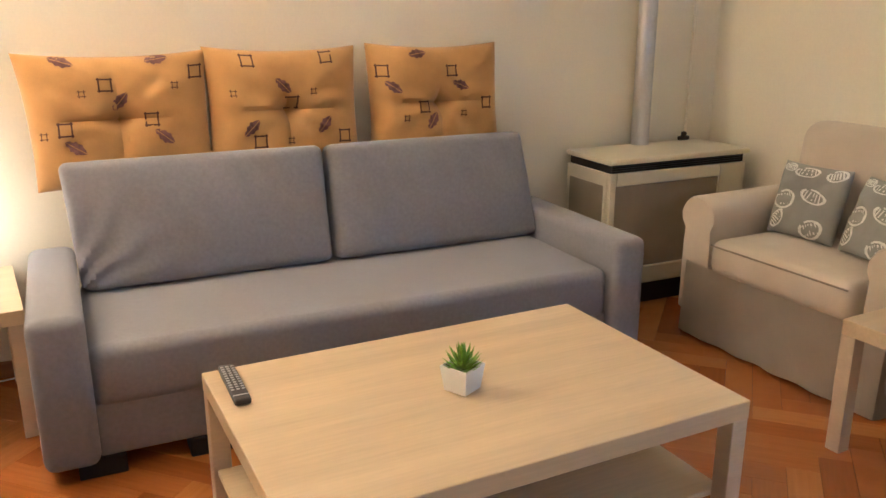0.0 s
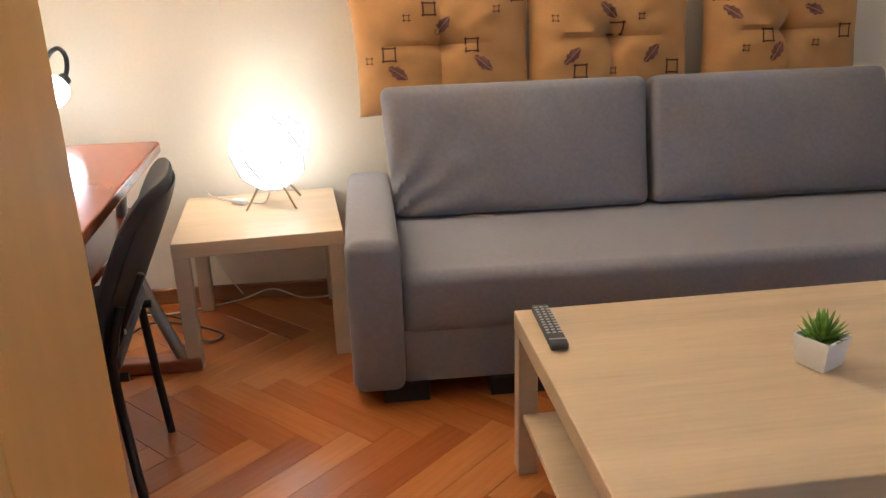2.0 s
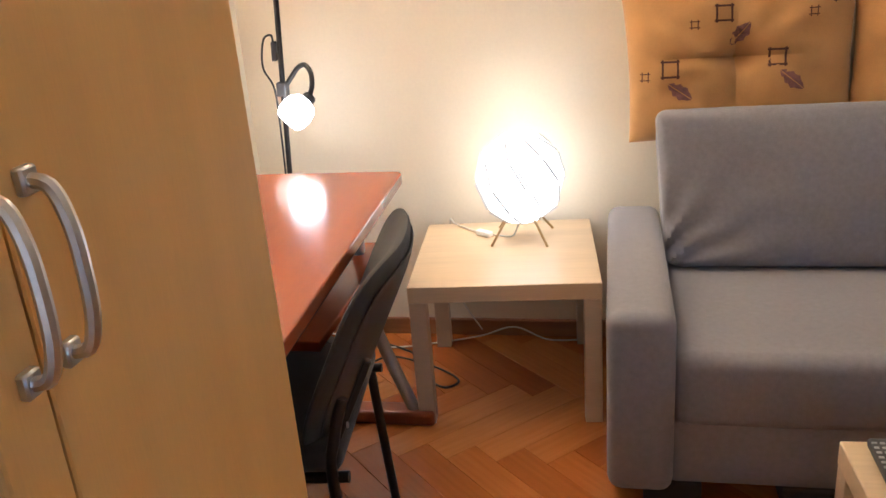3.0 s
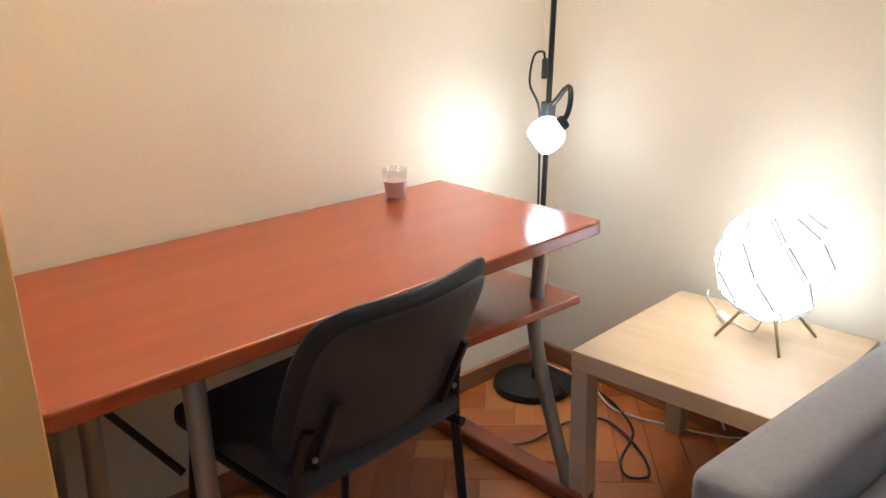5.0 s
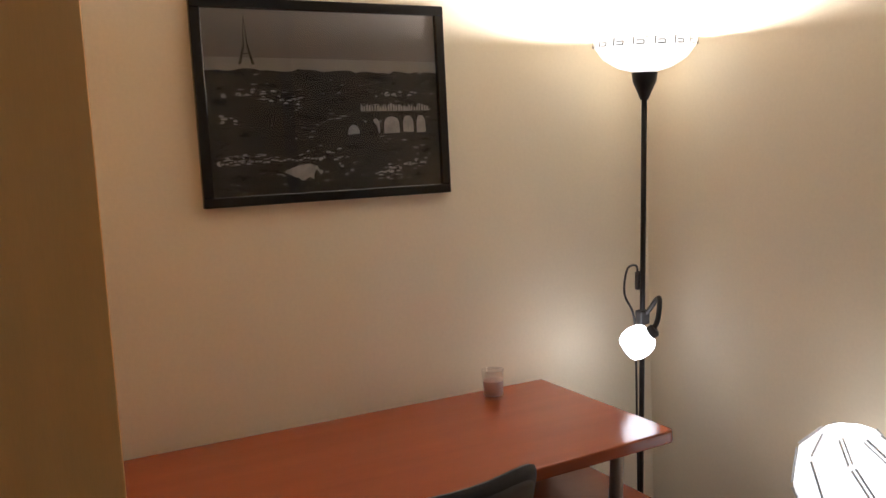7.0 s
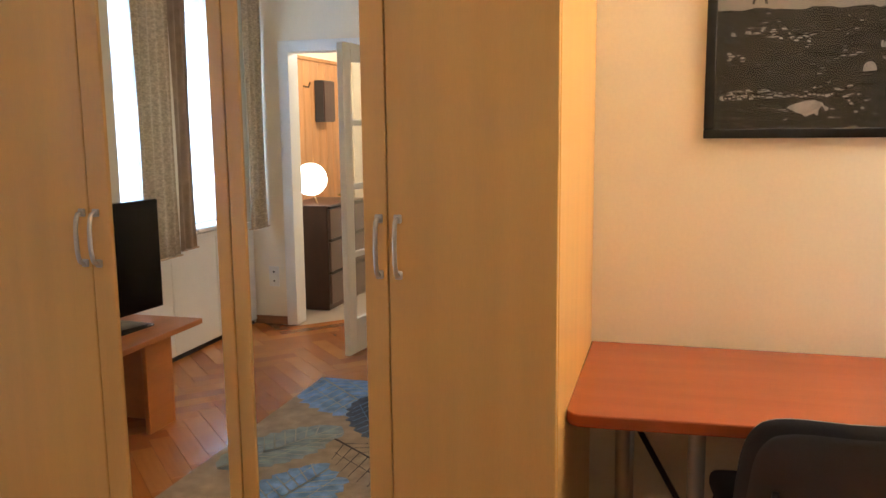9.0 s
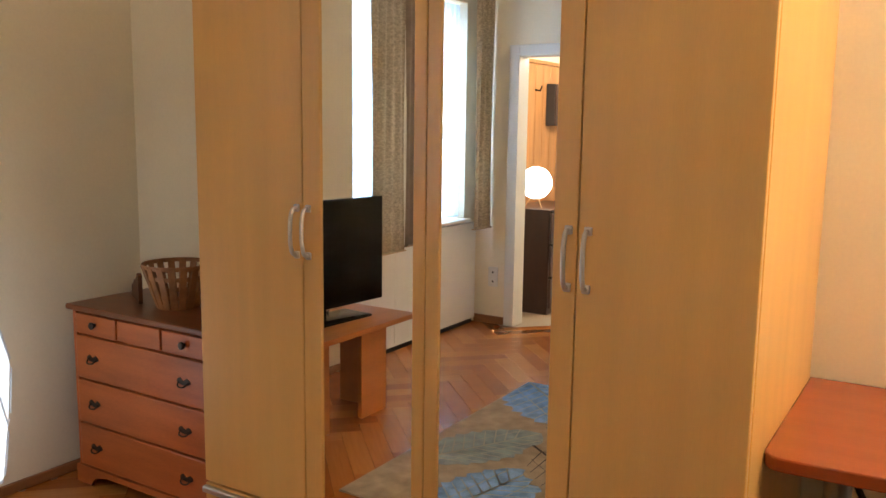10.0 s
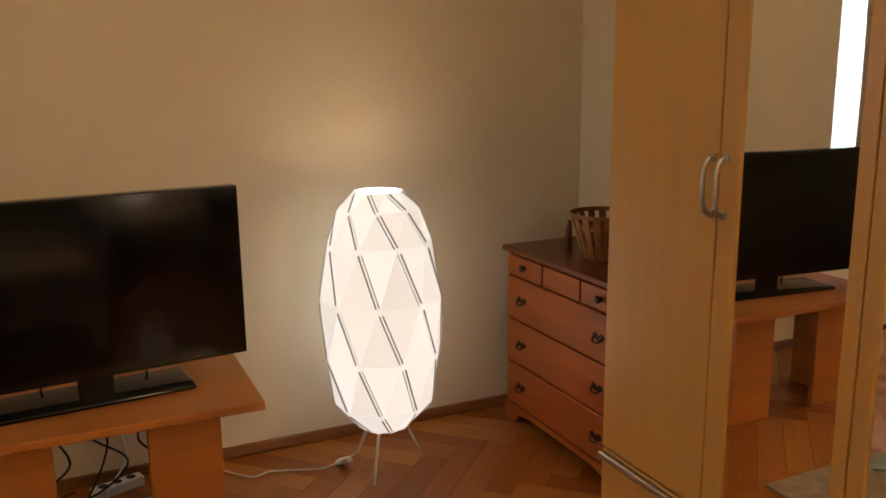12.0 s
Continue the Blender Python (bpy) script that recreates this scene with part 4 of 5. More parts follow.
part("backrest", back_pad(BW, BH, 0.022, 0), BLACK_CLOTH, chair, smooth=True)
part("back_shell", back_pad(BW - 0.022, BH - 0.020, 0.008, 0.020), BLACK_PLASTIC, chair, "black plastic back shell", smooth=True)
for sy in (-1, 1):
    part("back_bracket", boxed(0.010, 0.026, sy * 0.172 - 0.008, sy * 0.172 + 0.008, -0.18, 0.02, 0.004, 2, BACK), BLACK_MET, chair)
part("seat", soft_box(-0.24, 0.21, -0.23, 0.23, 0.425, 0.485, 0.025, 4), BLACK_CLOTH, chair, smooth=True)
for sy in (-1, 1):
    part("leg", tube(bmesh.new(), curve_pts([(0.222, sy * 0.20, 0.58), (0.200, sy * 0.215, 0.50), (0.190, sy * 0.225, 0.40), (0.215, sy * 0.235, 0.0)], 5), 0.0115, 10), BLACK_MET, chair, smooth=True)
    part("leg", tube(bmesh.new(), [(-0.17, sy * 0.215, 0.425), (-0.24, sy * 0.235, 0.0)], 0.0115, 10), BLACK_MET, chair, smooth=True)
    part("rail", tube(bmesh.new(), [(-0.17, sy * 0.215, 0.415), (0.22, sy * 0.215, 0.415)], 0.0115, 10), BLACK_MET, chair, smooth=True)
    part("screw", capped(bmesh.new(), [(0.007, 0), (0.006, 0.003)], 10), SILVER, chair).matrix_basis = pose(0.222, sy * 0.19, 0.515, 0, 90, 0)

# ---- framed city photograph ----
pic = thing("framed_picture", pose(0.0, -1.167, 1.402), "black framed monochrome photograph of a city with bridges", "picture")
PW, PH = 0.374, 0.56
bm = bmesh.new()
box(bm, 0.002, 0.024, -PW, PW, 0, 0.028, 0.002)
box(bm, 0.002, 0.024, -PW, PW, PH - 0.028, PH, 0.002)
box(bm, 0.002, 0.024, -PW, -PW + 0.028, 0.028, PH - 0.028, 0.002)
box(bm, 0.002, 0.024, PW - 0.028, PW, 0.028, PH - 0.028, 0.002)
part("frame", bm, GLOSS_BLACK, pic)
pr = part("print", boxed(0.003, 0.010, -PW + 0.028, PW - 0.028, 0.028, PH - 0.028, 0), PRINT_SKY, pic, "grey sky of the photograph")


def flat(bm, pts, x):
    f = bm.faces.new([bm.verts.new((x, y, z)) for y, z in pts])
    ext = bmesh.ops.extrude_face_region(bm, geom=[f])
    bmesh.ops.translate(bm, vec=(0.0004, 0, 0), verts=[v for v in ext["geom"] if isinstance(v, bmesh.types.BMVert)])


IW = PW - 0.028
rng = random.Random(4)
bm = bmesh.new()
flat(bm, [(-IW, 0.36), (IW, 0.35), (IW, 0.395), (0.1, 0.40), (-IW, 0.405)], 0.0102)
part("haze", bm, PRINT_HAZE, pr)
bm = bmesh.new()
line = [(-IW + 2 * IW * k / 40, 0.372 - 0.012 * k / 40 + rng.uniform(-0.004, 0.006)) for k in range(41)]
flat(bm, [(-IW, 0.028), (IW, 0.028), *line[::-1]], 0.0108)
part("city", bm, PRINT_DARK, pr)
bm = bmesh.new()
for k in range(300):
    z = 0.035 + 0.325 * rng.random() ** 0.7
    s = 0.35 + 0.9 * (1 - z / 0.37)
    y = rng.uniform(-IW + 0.02, IW - 0.02)
    w, h = rng.uniform(0.004, 0.016) * s, rng.uniform(0.0015, 0.006) * s
    flat(bm, [(y - w, z), (y + w, z + rng.uniform(-0.002, 0.002)), (y + w * 0.8, z + h), (y - w * 0.7, z + h)], 0.0113)
part("roofs", bm, PRINT_MID, pr)
bm = bmesh.new()
for k, (y0, y1, top) in enumerate(((0.052, 0.088, 0.214), (0.128, 0.152, 0.232), (0.166, 0.216, 0.236), (0.228, 0.262, 0.238), (0.272, 0.302, 0.238))):
    ym, half = (y0 + y1) / 2, (y1 - y0) / 2
    arch = [(ym + half * math.cos(math.pi * q / 10), top - 0.022 + 0.022 * math.sin(math.pi * q / 10)) for q in range(11)]
    flat(bm, [(y0, 0.186 + 0.004 * (k % 2)), (y1, 0.188), *arch], 0.0119)
for k in range(26):
    y = 0.095 + 0.0085 * k
    flat(bm, [(y, 0.252), (y + rng.uniform(0.004, 0.009), 0.252), (y + 0.006, 0.262 + rng.uniform(0, 0.014)), (y, 0.260 + rng.uniform(0, 0.014))], 0.0119)
flat(bm, [(-0.082 + (0.052 + 0.012 * math.sin(5 * q)) * math.cos(2 * math.pi * q / 18), 0.086 + (0.021 + 0.006 * math.sin(3 * q + 1)) * math.sin(2 * math.pi * q / 18)) for q in range(18)], 0.0119)
for k in range(110):
    z = 0.035 + 0.33 * rng.random()
    y = rng.uniform(-IW + 0.02, IW - 0.02)
    w, h = rng.uniform(0.002, 0.010), rng.uniform(0.001, 0.003)
    flat(bm, [(y - w, z), (y + w, z), (y + w, z + h), (y - w, z + h)], 0.0119)
for bx, bz, n, sx, sz in ((-0.23, 0.300, 22, 0.09, 0.012), (-0.12, 0.285, 14, 0.05, 0.01), (0.20, 0.300, 18, 0.10, 0.006), (-0.24, 0.125, 30, 0.10, 0.014), (0.18, 0.075, 26, 0.06, 0.02), (0.02, 0.11, 16, 0.08, 0.03), (0.27, 0.10, 14, 0.05, 0.02), (-0.30, 0.235, 10, 0.03, 0.008)):
    for k in range(n):
        y, z = bx + rng.gauss(0, sx * 0.5), bz + rng.gauss(0, sz * 0.6)
        y = max(-IW + 0.02, min(IW - 0.02, y))
        w, h = rng.uniform(0.003, 0.009), rng.uniform(0.002, 0.006)
        flat(bm, [(y - w, z), (y + w, z + rng.uniform(-0.003, 0.003)), (y + w * 0.5, z + h), (y - w * 0.8, z + h * 0.8)], 0.0119)
for k in range(26):
    y, z = -0.33 + 0.30 * k / 26, 0.118 + rng.uniform(-0.004, 0.006)
    flat(bm, [(y, z), (y + 0.008, z), (y + 0.008, z + 0.004), (y, z + 0.004)], 0.0119)
part("water", bm, PRINT_LIGHT, pr)
bm = bmesh.new()
flat(bm, [(0.07, 0.240), (0.32, 0.240), (0.32, 0.248), (0.07, 0.250)], 0.0125)
flat(bm, [(-0.060, 0.052), (-0.045, 0.052), (-0.042, 0.080), (-0.050, 0.092), (-0.058, 0.080)], 0.0125)
flat(bm, [(0.11, 0.12), (0.15, 0.12), (0.146, 0.205), (0.130, 0.226), (0.115, 0.205)], 0.0125)
part("bridge", bm, PRINT_DARK, pr)
bm = bmesh.new()
flat(bm, [(-0.252, 0.385), (-0.244, 0.385), (-0.233, 0.43), (-0.2305, 0.50), (-0.2285, 0.50), (-0.226, 0.43), (-0.215, 0.385), (-0.207, 0.385), (-0.223, 0.442), (-0.2285, 0.515), (-0.2305, 0.515), (-0.236, 0.442)], 0.0108)
flat(bm, [(-0.242, 0.412), (-0.217, 0.412), (-0.218, 0.415), (-0.241, 0.415)], 0.0113)
part("tower", bm, PRINT_MID, pr)
gl = part("glazing", boxed(0.0145, 0.016, -PW + 0.028, PW - 0.028, 0.028, PH - 0.028, 0), GLASS, pic)
gl.visible_shadow = False

# ---- wardrobe ----
WF, WY = 0.857, (-1.862, -2.254, -2.657, -3.058, -3.473)
TOPZ, LOWZ = 2.12, 0.352
ward = thing("wardrobe", pose(0, 0, 0), "four-door beech wardrobe with two mirrored doors and drawers", "wardrobe")
for kind, x0, x1, y0, y1, z0, z1 in (
    ("side_panel", 0.20, WF - 0.022, WY[0] - 0.018, WY[0], 0, TOPZ),
    ("side_panel", 0.20, WF - 0.022, WY[4], WY[4] + 0.018, 0, TOPZ),
    ("top_panel", 0.20, WF - 0.022, WY[4] + 0.018, WY[0] - 0.018, TOPZ - 0.018, TOPZ),
    ("back_panel", 0.20, 0.21, WY[4] + 0.018, WY[0] - 0.018, 0.05, TOPZ - 0.018),
    ("bottom_panel", 0.21, WF - 0.03, WY[4] + 0.018, WY[0] - 0.018, 0.05, 0.068),
    ("divider", 0.21, WF - 0.03, WY[2] - 0.009, WY[2] + 0.009, 0.068, TOPZ - 0.018),
    ("plinth", WF - 0.06, WF - 0.04, WY[4] + 0.018, WY[0] - 0.018, 0.0, 0.05),
    ("filler_panel", 0.002, 0.199, WY[0] - 0.016, WY[0] - 0.002, 0, TOPZ),
):
    part(kind, boxed(x0, x1, y0, y1, z0, z1, 0.001), BEECH, ward)


def bow_handle(y, parent):
    z0, z1, x = 1.108, 1.238, WF
    pts = curve_pts([(x, y, z0), (x + 0.020, y, z0 + 0.004), (x + 0.029, y, z0 + 0.03), (x + 0.031, y, (z0 + z1) / 2), (x + 0.029, y, z1 - 0.03), (x + 0.020, y, z1 - 0.004), (x, y, z1)], 4)
    bm = tube(bmesh.new(), pts, 0.0058, 8)
    for z in (z0, z1):
        box(bm, x - 0.001, x + 0.008, y - 0.009, y + 0.009, z - 0.010, z + 0.010, 0.002)
    part("handle", bm, SILVER, parent, "silver bow handle", smooth=True)


MIRRORS = {1: (-2.616, -2.312), 2: (-2.994, -2.695)}
for i in range(4):
    y1, y0 = WY[i] - 0.0015, WY[i + 1] + 0.0015
    bm = bmesh.new()
    if i in MIRRORS:
        a, b = MIRRORS[i]
        ztop = TOPZ - 0.07
        box(bm, WF - 0.02, WF, y0, a, LOWZ + 0.004, TOPZ - 0.002, 0.002)
        box(bm, WF - 0.02, WF, b, y1, LOWZ + 0.004, TOPZ - 0.002, 0.002)
        box(bm, WF - 0.02, WF, a, b, LOWZ + 0.004, LOWZ + 0.05, 0.002)
        box(bm, WF - 0.02, WF, a, b, ztop, TOPZ - 0.002, 0.002)
        d = part("door", bm, BEECH, ward, "beech door with a tall mirror")
        part("mirror", boxed(WF - 0.012, WF - 0.006, a - 0.004, b + 0.004, LOWZ + 0.046, ztop + 0.004, 0), MIRROR, d, "tall mirror panel")
    else:
        d = part("door", box(bm, WF - 0.02, WF, y0, y1, LOWZ + 0.004, TOPZ - 0.002, 0.002), BEECH, ward, "plain beech door")
    bow_handle((WY[1] + 0.026, WY[1] - 0.020, WY[3] + 0.023, WY[3] - 0.018)[i], d)
for y1, y0 in ((WY[0], WY[2]), (WY[2], WY[4])):
    d = part("drawer", boxed(WF - 0.02, WF, y0 + 0.0015, y1 - 0.0015, 0.055, LOWZ - 0.004, 0.002), BEECH, ward)
    part("bar_handle", boxed(WF - 0.001, WF + 0.020, y0 + 0.004, y1 - 0.004, LOWZ - 0.030, LOWZ - 0.008, 0.007, 3), SILVER, d, "full-width silver bar handle")

# ---- chest of drawers in the corner ----
chest = thing("chest_of_drawers", pose(0.185, -4.535, 0), "red-stained pine chest of drawers with bronze pulls", "chest of drawers")
CW, CD, CH = 0.85, 0.405, 0.723
bm = bmesh.new()
box(bm, 0, CD, 0.015, 0.035, 0.04, CH)
box(bm, 0, CD, CW - 0.035, CW - 0.015, 0.04, CH)
box(bm, 0, 0.01, 0.035, CW - 0.035, 0.06, CH, 0)
box(bm, 0.01, CD - 0.022, 0.035, CW - 0.035, 0.10, 0.118, 0)
box(bm, 0.01, CD - 0.022, 0.035, CW - 0.035, CH - 0.012, CH, 0)
box(bm, CD - 0.03, CD - 0.012, 0.035, CW - 0.035, 0.10, CH - 0.012, 0)
part("body", bm, CHEST_WOOD, chest)
part("top", boxed(-0.005, CD + 0.022, 0.0, CW, CH, CH + 0.024, 0.008, 3), CHEST_TOP, chest, "dark stained top with a rounded edge")
bm = bmesh.new()
skirt = [(0.012, 0.0), (0.10, 0.0), (0.13, 0.035), (0.20, 0.05), (CW - 0.20, 0.05), (CW - 0.13, 0.035), (CW - 0.10, 0.0), (CW - 0.012, 0.0), (CW - 0.012, 0.074), (0.012, 0.074)]
f = bm.faces.new([bm.verts.new((CD - 0.004, y, z)) for y, z in skirt])
ext = bmesh.ops.extrude_face_region(bm, geom=[f])
bmesh.ops.translate(bm, vec=(0.016, 0, 0), verts=[v for v in ext["geom"] if isinstance(v, bmesh.types.BMVert)])
box(bm, 0.0, CD - 0.004, 0.010, 0.030, 0.0, 0.10)
box(bm, 0.0, CD - 0.004, CW - 0.030, CW - 0.010, 0.0, 0.10)
part("plinth", bm, CHEST_WOOD, chest)


def pull(parent, y, z):
    bm = bmesh.new()
    for sy in (-1, 1):
        pts = [(0, 0.004), (0.018, 0.016), (0.030, 0.010), (0.036, 0.0), (0.026, -0.008), (0.012, -0.010), (0, -0.012)]
        f = bm.faces.new([bm.verts.new((CD + 0.009, y + sy * a, z + b)) for a, b in pts])
        ex = bmesh.ops.extrude_face_region(bm, geom=[f])
        bmesh.ops.translate(bm, vec=(0.002, 0, 0), verts=[v for v in ex["geom"] if isinstance(v, bmesh.types.BMVert)])
    tube(bm, curve_pts([(CD + 0.011, y - 0.024, z), (CD + 0.024, y - 0.018, z - 0.012), (CD + 0.026, y, z - 0.016), (CD + 0.024, y + 0.018, z - 0.012), (CD + 0.011, y + 0.024, z)], 3), 0.003, 6)
    part("pull", bm, BRONZE, parent, "dark bronze drop pull", smooth=True)


third = (CW - 0.08) / 3
for i in range(3):
    y0 = 0.04 + i * third
    d = part("small_drawer", boxed(CD - 0.012, CD + 0.009, y0 + 0.005, y0 + third - 0.005, 0.632, CH - 0.010, 0.004, 2), CHEST_WOOD, chest)
    if i != 1:
        bm = capped(bmesh.new(), [(0.007, 0), (0.007, 0.008), (0.014, 0.012), (0.015, 0.018), (0.010, 0.022)], 14)
        part("knob", bm, BRONZE, d, "dark bronze ring knob", smooth=True).matrix_basis = pose(CD + 0.009, y0 + third / 2, 0.676, 0, 90, 0)
for z0, z1 in ((0.448, 0.624), (0.262, 0.440), (0.080, 0.254)):
    d = part("drawer", boxed(CD - 0.012, CD + 0.009, 0.042, CW - 0.042, z0, z1, 0.005, 2), CHEST_WOOD, chest)
    for y in (0.146, CW - 0.178):
        pull(d, y, (z0 + z1) / 2)

basket = thing("slatted_basket", pose(0.395, -4.12, CH + 0.025), "brown slatted wooden basket on the chest", "basket")
for k in range(18):
    a = 2 * math.pi * k / 18
    m = Matrix.Rotation(a, 4, "Z")
    bm = bmesh.new()
    box(bm, -0.003, 0.003, -0.0135, 0.0135, 0.0, 0.178, 0.001, 1, m @ Matrix.Translation((0.078, 0, 0.0)) @ Matrix.Rotation(radians(18), 4, "Y"))
    part("slat", bm, WICKER, basket)
for z, r in ((0.05, 0.089), (0.125, 0.114), (0.168, 0.128)):
    part("hoop", lathe(bmesh.new(), [(r, z - 0.008), (r + 0.004, z - 0.008), (r + 0.006, z + 0.008), (r + 0.002, z + 0.008), (r, z - 0.008)], 28), WICKER, basket, smooth=True)
part("bottom", capped(bmesh.new(), [(0.074, 0.0), (0.078, 0.008)], 24), WICKER, basket)
orn = thing("fretwork_ornament", pose(0.41, -4.36, CH + 0.025, 0, 0, 60), "dark scalloped wooden back ornament on the chest", "ornament")
bm = bmesh.new()
sc = [(-0.11, 0), (0.09, 0), (0.09, 0.115), (0.06, 0.12), (0.03, 0.095), (0.0, 0.085), (-0.03, 0.08), (-0.06, 0.055), (-0.10, 0.05)]
f = bm.faces.new([bm.verts.new((x, 0, z)) for x, z in sc])
ext = bmesh.ops.extrude_face_region(bm, geom=[f])
bmesh.ops.translate(bm, vec=(0, 0.016, 0), verts=[v for v in ext["geom"] if isinstance(v, bmesh.types.BMVert)])
part("board", bm, WICKER_DARK, orn)

# ---- television and its table ----
tvt = thing("tv_table", pose(1.755, -3.885, 0), "alder laminate television table with slab legs", "table")
TL, TD = 0.90, 0.50
part("tabletop", boxed(0, TL, -TD, 0, 0.478, 0.505, 0.004, 2), TVT_WOOD, tvt)
for x, xs in ((0.115, 0.115), (TL - 0.325, TL - 0.140)):
    part("front_panel", boxed(x, x + 0.21, -0.135, -0.11, 0, 0.478, 0.002), TVT_WOOD, tvt)
    part("side_panel", boxed(xs, xs + 0.025, -TD + 0.10, -0.135, 0, 0.478, 0.002), TVT_WOOD, tvt)
part("back_rail", boxed(0.145, TL - 0.145, -TD + 0.08, -TD + 0.10, 0.36, 0.478, 0.002), TVT_WOOD, tvt)

tv = thing("television", pose(2.198, -4.150, 0.505, 0, 0, 5.5), "black flat-screen television on a glossy black stand", "television")
part("bezel", boxed(-0.460, 0.460, -0.045, 0.0, 0.055, 0.60, 0.005, 2), GLOSS_BLACK, tv)
part("screen", boxed(-0.447, 0.447, -0.0002, 0.0022, 0.074, 0.588, 0), SCREEN, tv)
part("rear_housing", boxed(-0.32, 0.32, -0.085, -0.045, 0.10, 0.42, 0.015, 2), BLACK_PLASTIC, tv)
part("neck", boxed(-0.05, 0.05, -0.035, -0.005, 0.010, 0.075, 0.004, 2), GLOSS_BLACK, tv)
part("stand", boxed(-0.27, 0.27, -0.10, 0.10, 0.0, 0.014, 0.006, 3), GLOSS_BLACK, tv, smooth=True)

for pts, mt, lab in (
    ([(2.25, -4.22, 0.53), (2.22, -4.42, 0.42), (2.18, -4.46, 0.22), (2.26, -4.40, 0.06), (2.32, -4.48, 0.01), (2.20, -4.55, 0.008)], CABLE_BLACK, "black television cable hanging behind the table"),
    ([(2.35, -4.22, 0.53), (2.38, -4.43, 0.35), (2.30, -4.44, 0.18), (2.40, -4.42, 0.10), (2.44, -4.50, 0.01), (2.30, -4.58, 0.008)], CABLE_BLACK, "black television cable hanging behind the table"),
    ([(2.05, -4.24, 0.53), (2.02, -4.45, 0.38), (2.08, -4.50, 0.20), (1.98, -4.46, 0.10), (2.06, -4.38, 0.012), (2.16, -4.44, 0.008)], CABLE_BLACK, "black television cable hanging behind the table"),
    ([(2.30, -4.58, 0.34), (2.24, -4.50, 0.24), (2.12, -4.47, 0.14), (2.22, -4.43, 0.06), (2.36, -4.46, 0.012)], CABLE_BLACK, "black television cable hanging behind the table"),
    ([(2.15, -4.58, 0.25), (2.12, -4.55, 0.12), (2.20, -4.45, 0.02), (2.05, -4.42, 0.008), (1.98, -4.52, 0.008)], CABLE_WHITE, "pale cable lying under the television table"),
    ([(2.42, -4.58, 0.28), (2.40, -4.50, 0.15), (2.34, -4.42, 0.02), (2.45, -4.38, 0.008)], CABLE_WHITE, "pale cable lying under the television table"),
):
    c = thing("tv_cable", pose(0, 0, 0), lab, "cable", "television cables")
    part("cord", tube(bmesh.new(), curve_pts(pts), 0.004, 6), mt, c, smooth=True)
strip = thing("power_strip", pose(2.16, -4.53, 0.0, 0, 0, 20), "pale power strip on the floor by the wall", "power strip")
part("body", boxed(-0.09, 0.09, -0.025, 0.025, 0, 0.04, 0.008, 2), WHITE_POT, strip)
for x in (-0.05, 0.0, 0.05):
    part("outlet", capped(bmesh.new(), [(0.017, 0.040), (0.015, 0.0415)], 14, (x, 0, 0)), FEET_AND_SHADE, strip)

# ---- armchair ----
arm = thing("armchair", pose(4.185, -1.205, 0, 0, 0, 2.5), "beige slipcovered armchair with rolled arms and a skirt", "armchair")


def rolled_arm(y):
    bm = bmesh.new()
    sec = [(-0.09, 0.10), (-0.09, 0.40)]
    for k in range(11):
        a = radians(215 - 26 * k)
        sec.append((0.098 * math.cos(a) - 0.005, 0.535 + 0.085 * math.sin(a)))
    sec += [(0.07, 0.40), (0.07, 0.10)]
    sg = 1 if y > 0 else -1
    rings = []
    for x in (-0.36, -0.345, 0.0, 0.30):
        sc = 0.95 if x == -0.36 else 1.0
        rings.append([bm.verts.new((x, y + sg * a * sc, (b - 0.4) * sc + 0.4)) for a, b in sec])
    for a, b in zip(rings, rings[1:]):
        for k in range(len(sec)):
            bm.faces.new((a[k], a[(k + 1) % len(sec)], b[(k + 1) % len(sec)], b[k]))
    bm.faces.new(rings[0])
    bm.faces.new(rings[-1][::-1])
    return bm


for y in (0.45, -0.45):
    part("armrest", rolled_arm(y), BEIGE_CLOTH, arm, smooth=True)
part("seat_frame", soft_box(-0.32, 0.32, -0.32, 0.32, 0.10, 0.32, 0.02, 2), BEIGE_CLOTH, arm)
part("seat_cushion", soft_box(-0.40, 0.20, -0.335, 0.335, 0.315, 0.465, 0.045, 4), BEIGE_CLOTH, arm, smooth=True)
part("piping", tube(bmesh.new(), [(-0.398, -0.32, 0.44), (-0.398, 0.32, 0.44)], 0.004, 6), PIPING, arm)
bk = soft_box(-0.10, 0.10, -0.40, 0.40, 0.0, 0.60, 0.075, 5)
for v in bk.verts:
    v.co.y *= 1 - 0.06 * max(0, v.co.z - 0.3) / 0.26
bmesh.ops.transform(bk, matrix=pose(0.165, 0, 0.32, 0, 5, 0), verts=bk.verts[:])
part("backrest", bk, BEIGE_CLOTH, arm, smooth=True)
bm = bmesh.new()
loop = [(-0.375, -0.475), (-0.375, 0.475), (0.33, 0.475), (0.33, -0.475)]
rows = [[], []]
for (ax, ay), (bx, by) in zip(loop, loop[1:] + loop[:1]):
    ln = math.hypot(bx - ax, by - ay)
    nx, ny = (by - ay) / ln, -(bx - ax) / ln
    for k in range(36):
        s = k / 36
        w = 0.008 * math.sin(s * 2 * math.pi * 5) * (0.3 + 0.7 * math.sin(s * math.pi))
        for r, (z, f) in enumerate(((0.012, 1.0), (0.33, 0.1))):
            rows[r].append(bm.verts.new((ax + (bx - ax) * s - nx * (w * f + 0.012 * f), ay + (by - ay) * s - ny * (w * f + 0.012 * f), z)))
for k in range(len(rows[0])):
    j = (k + 1) % len(rows[0])
    bm.faces.new((rows[0][k], rows[0][j], rows[1][j], rows[1][k]))
bmesh.ops.solidify(bm, geom=bm.faces[:], thickness=0.004)
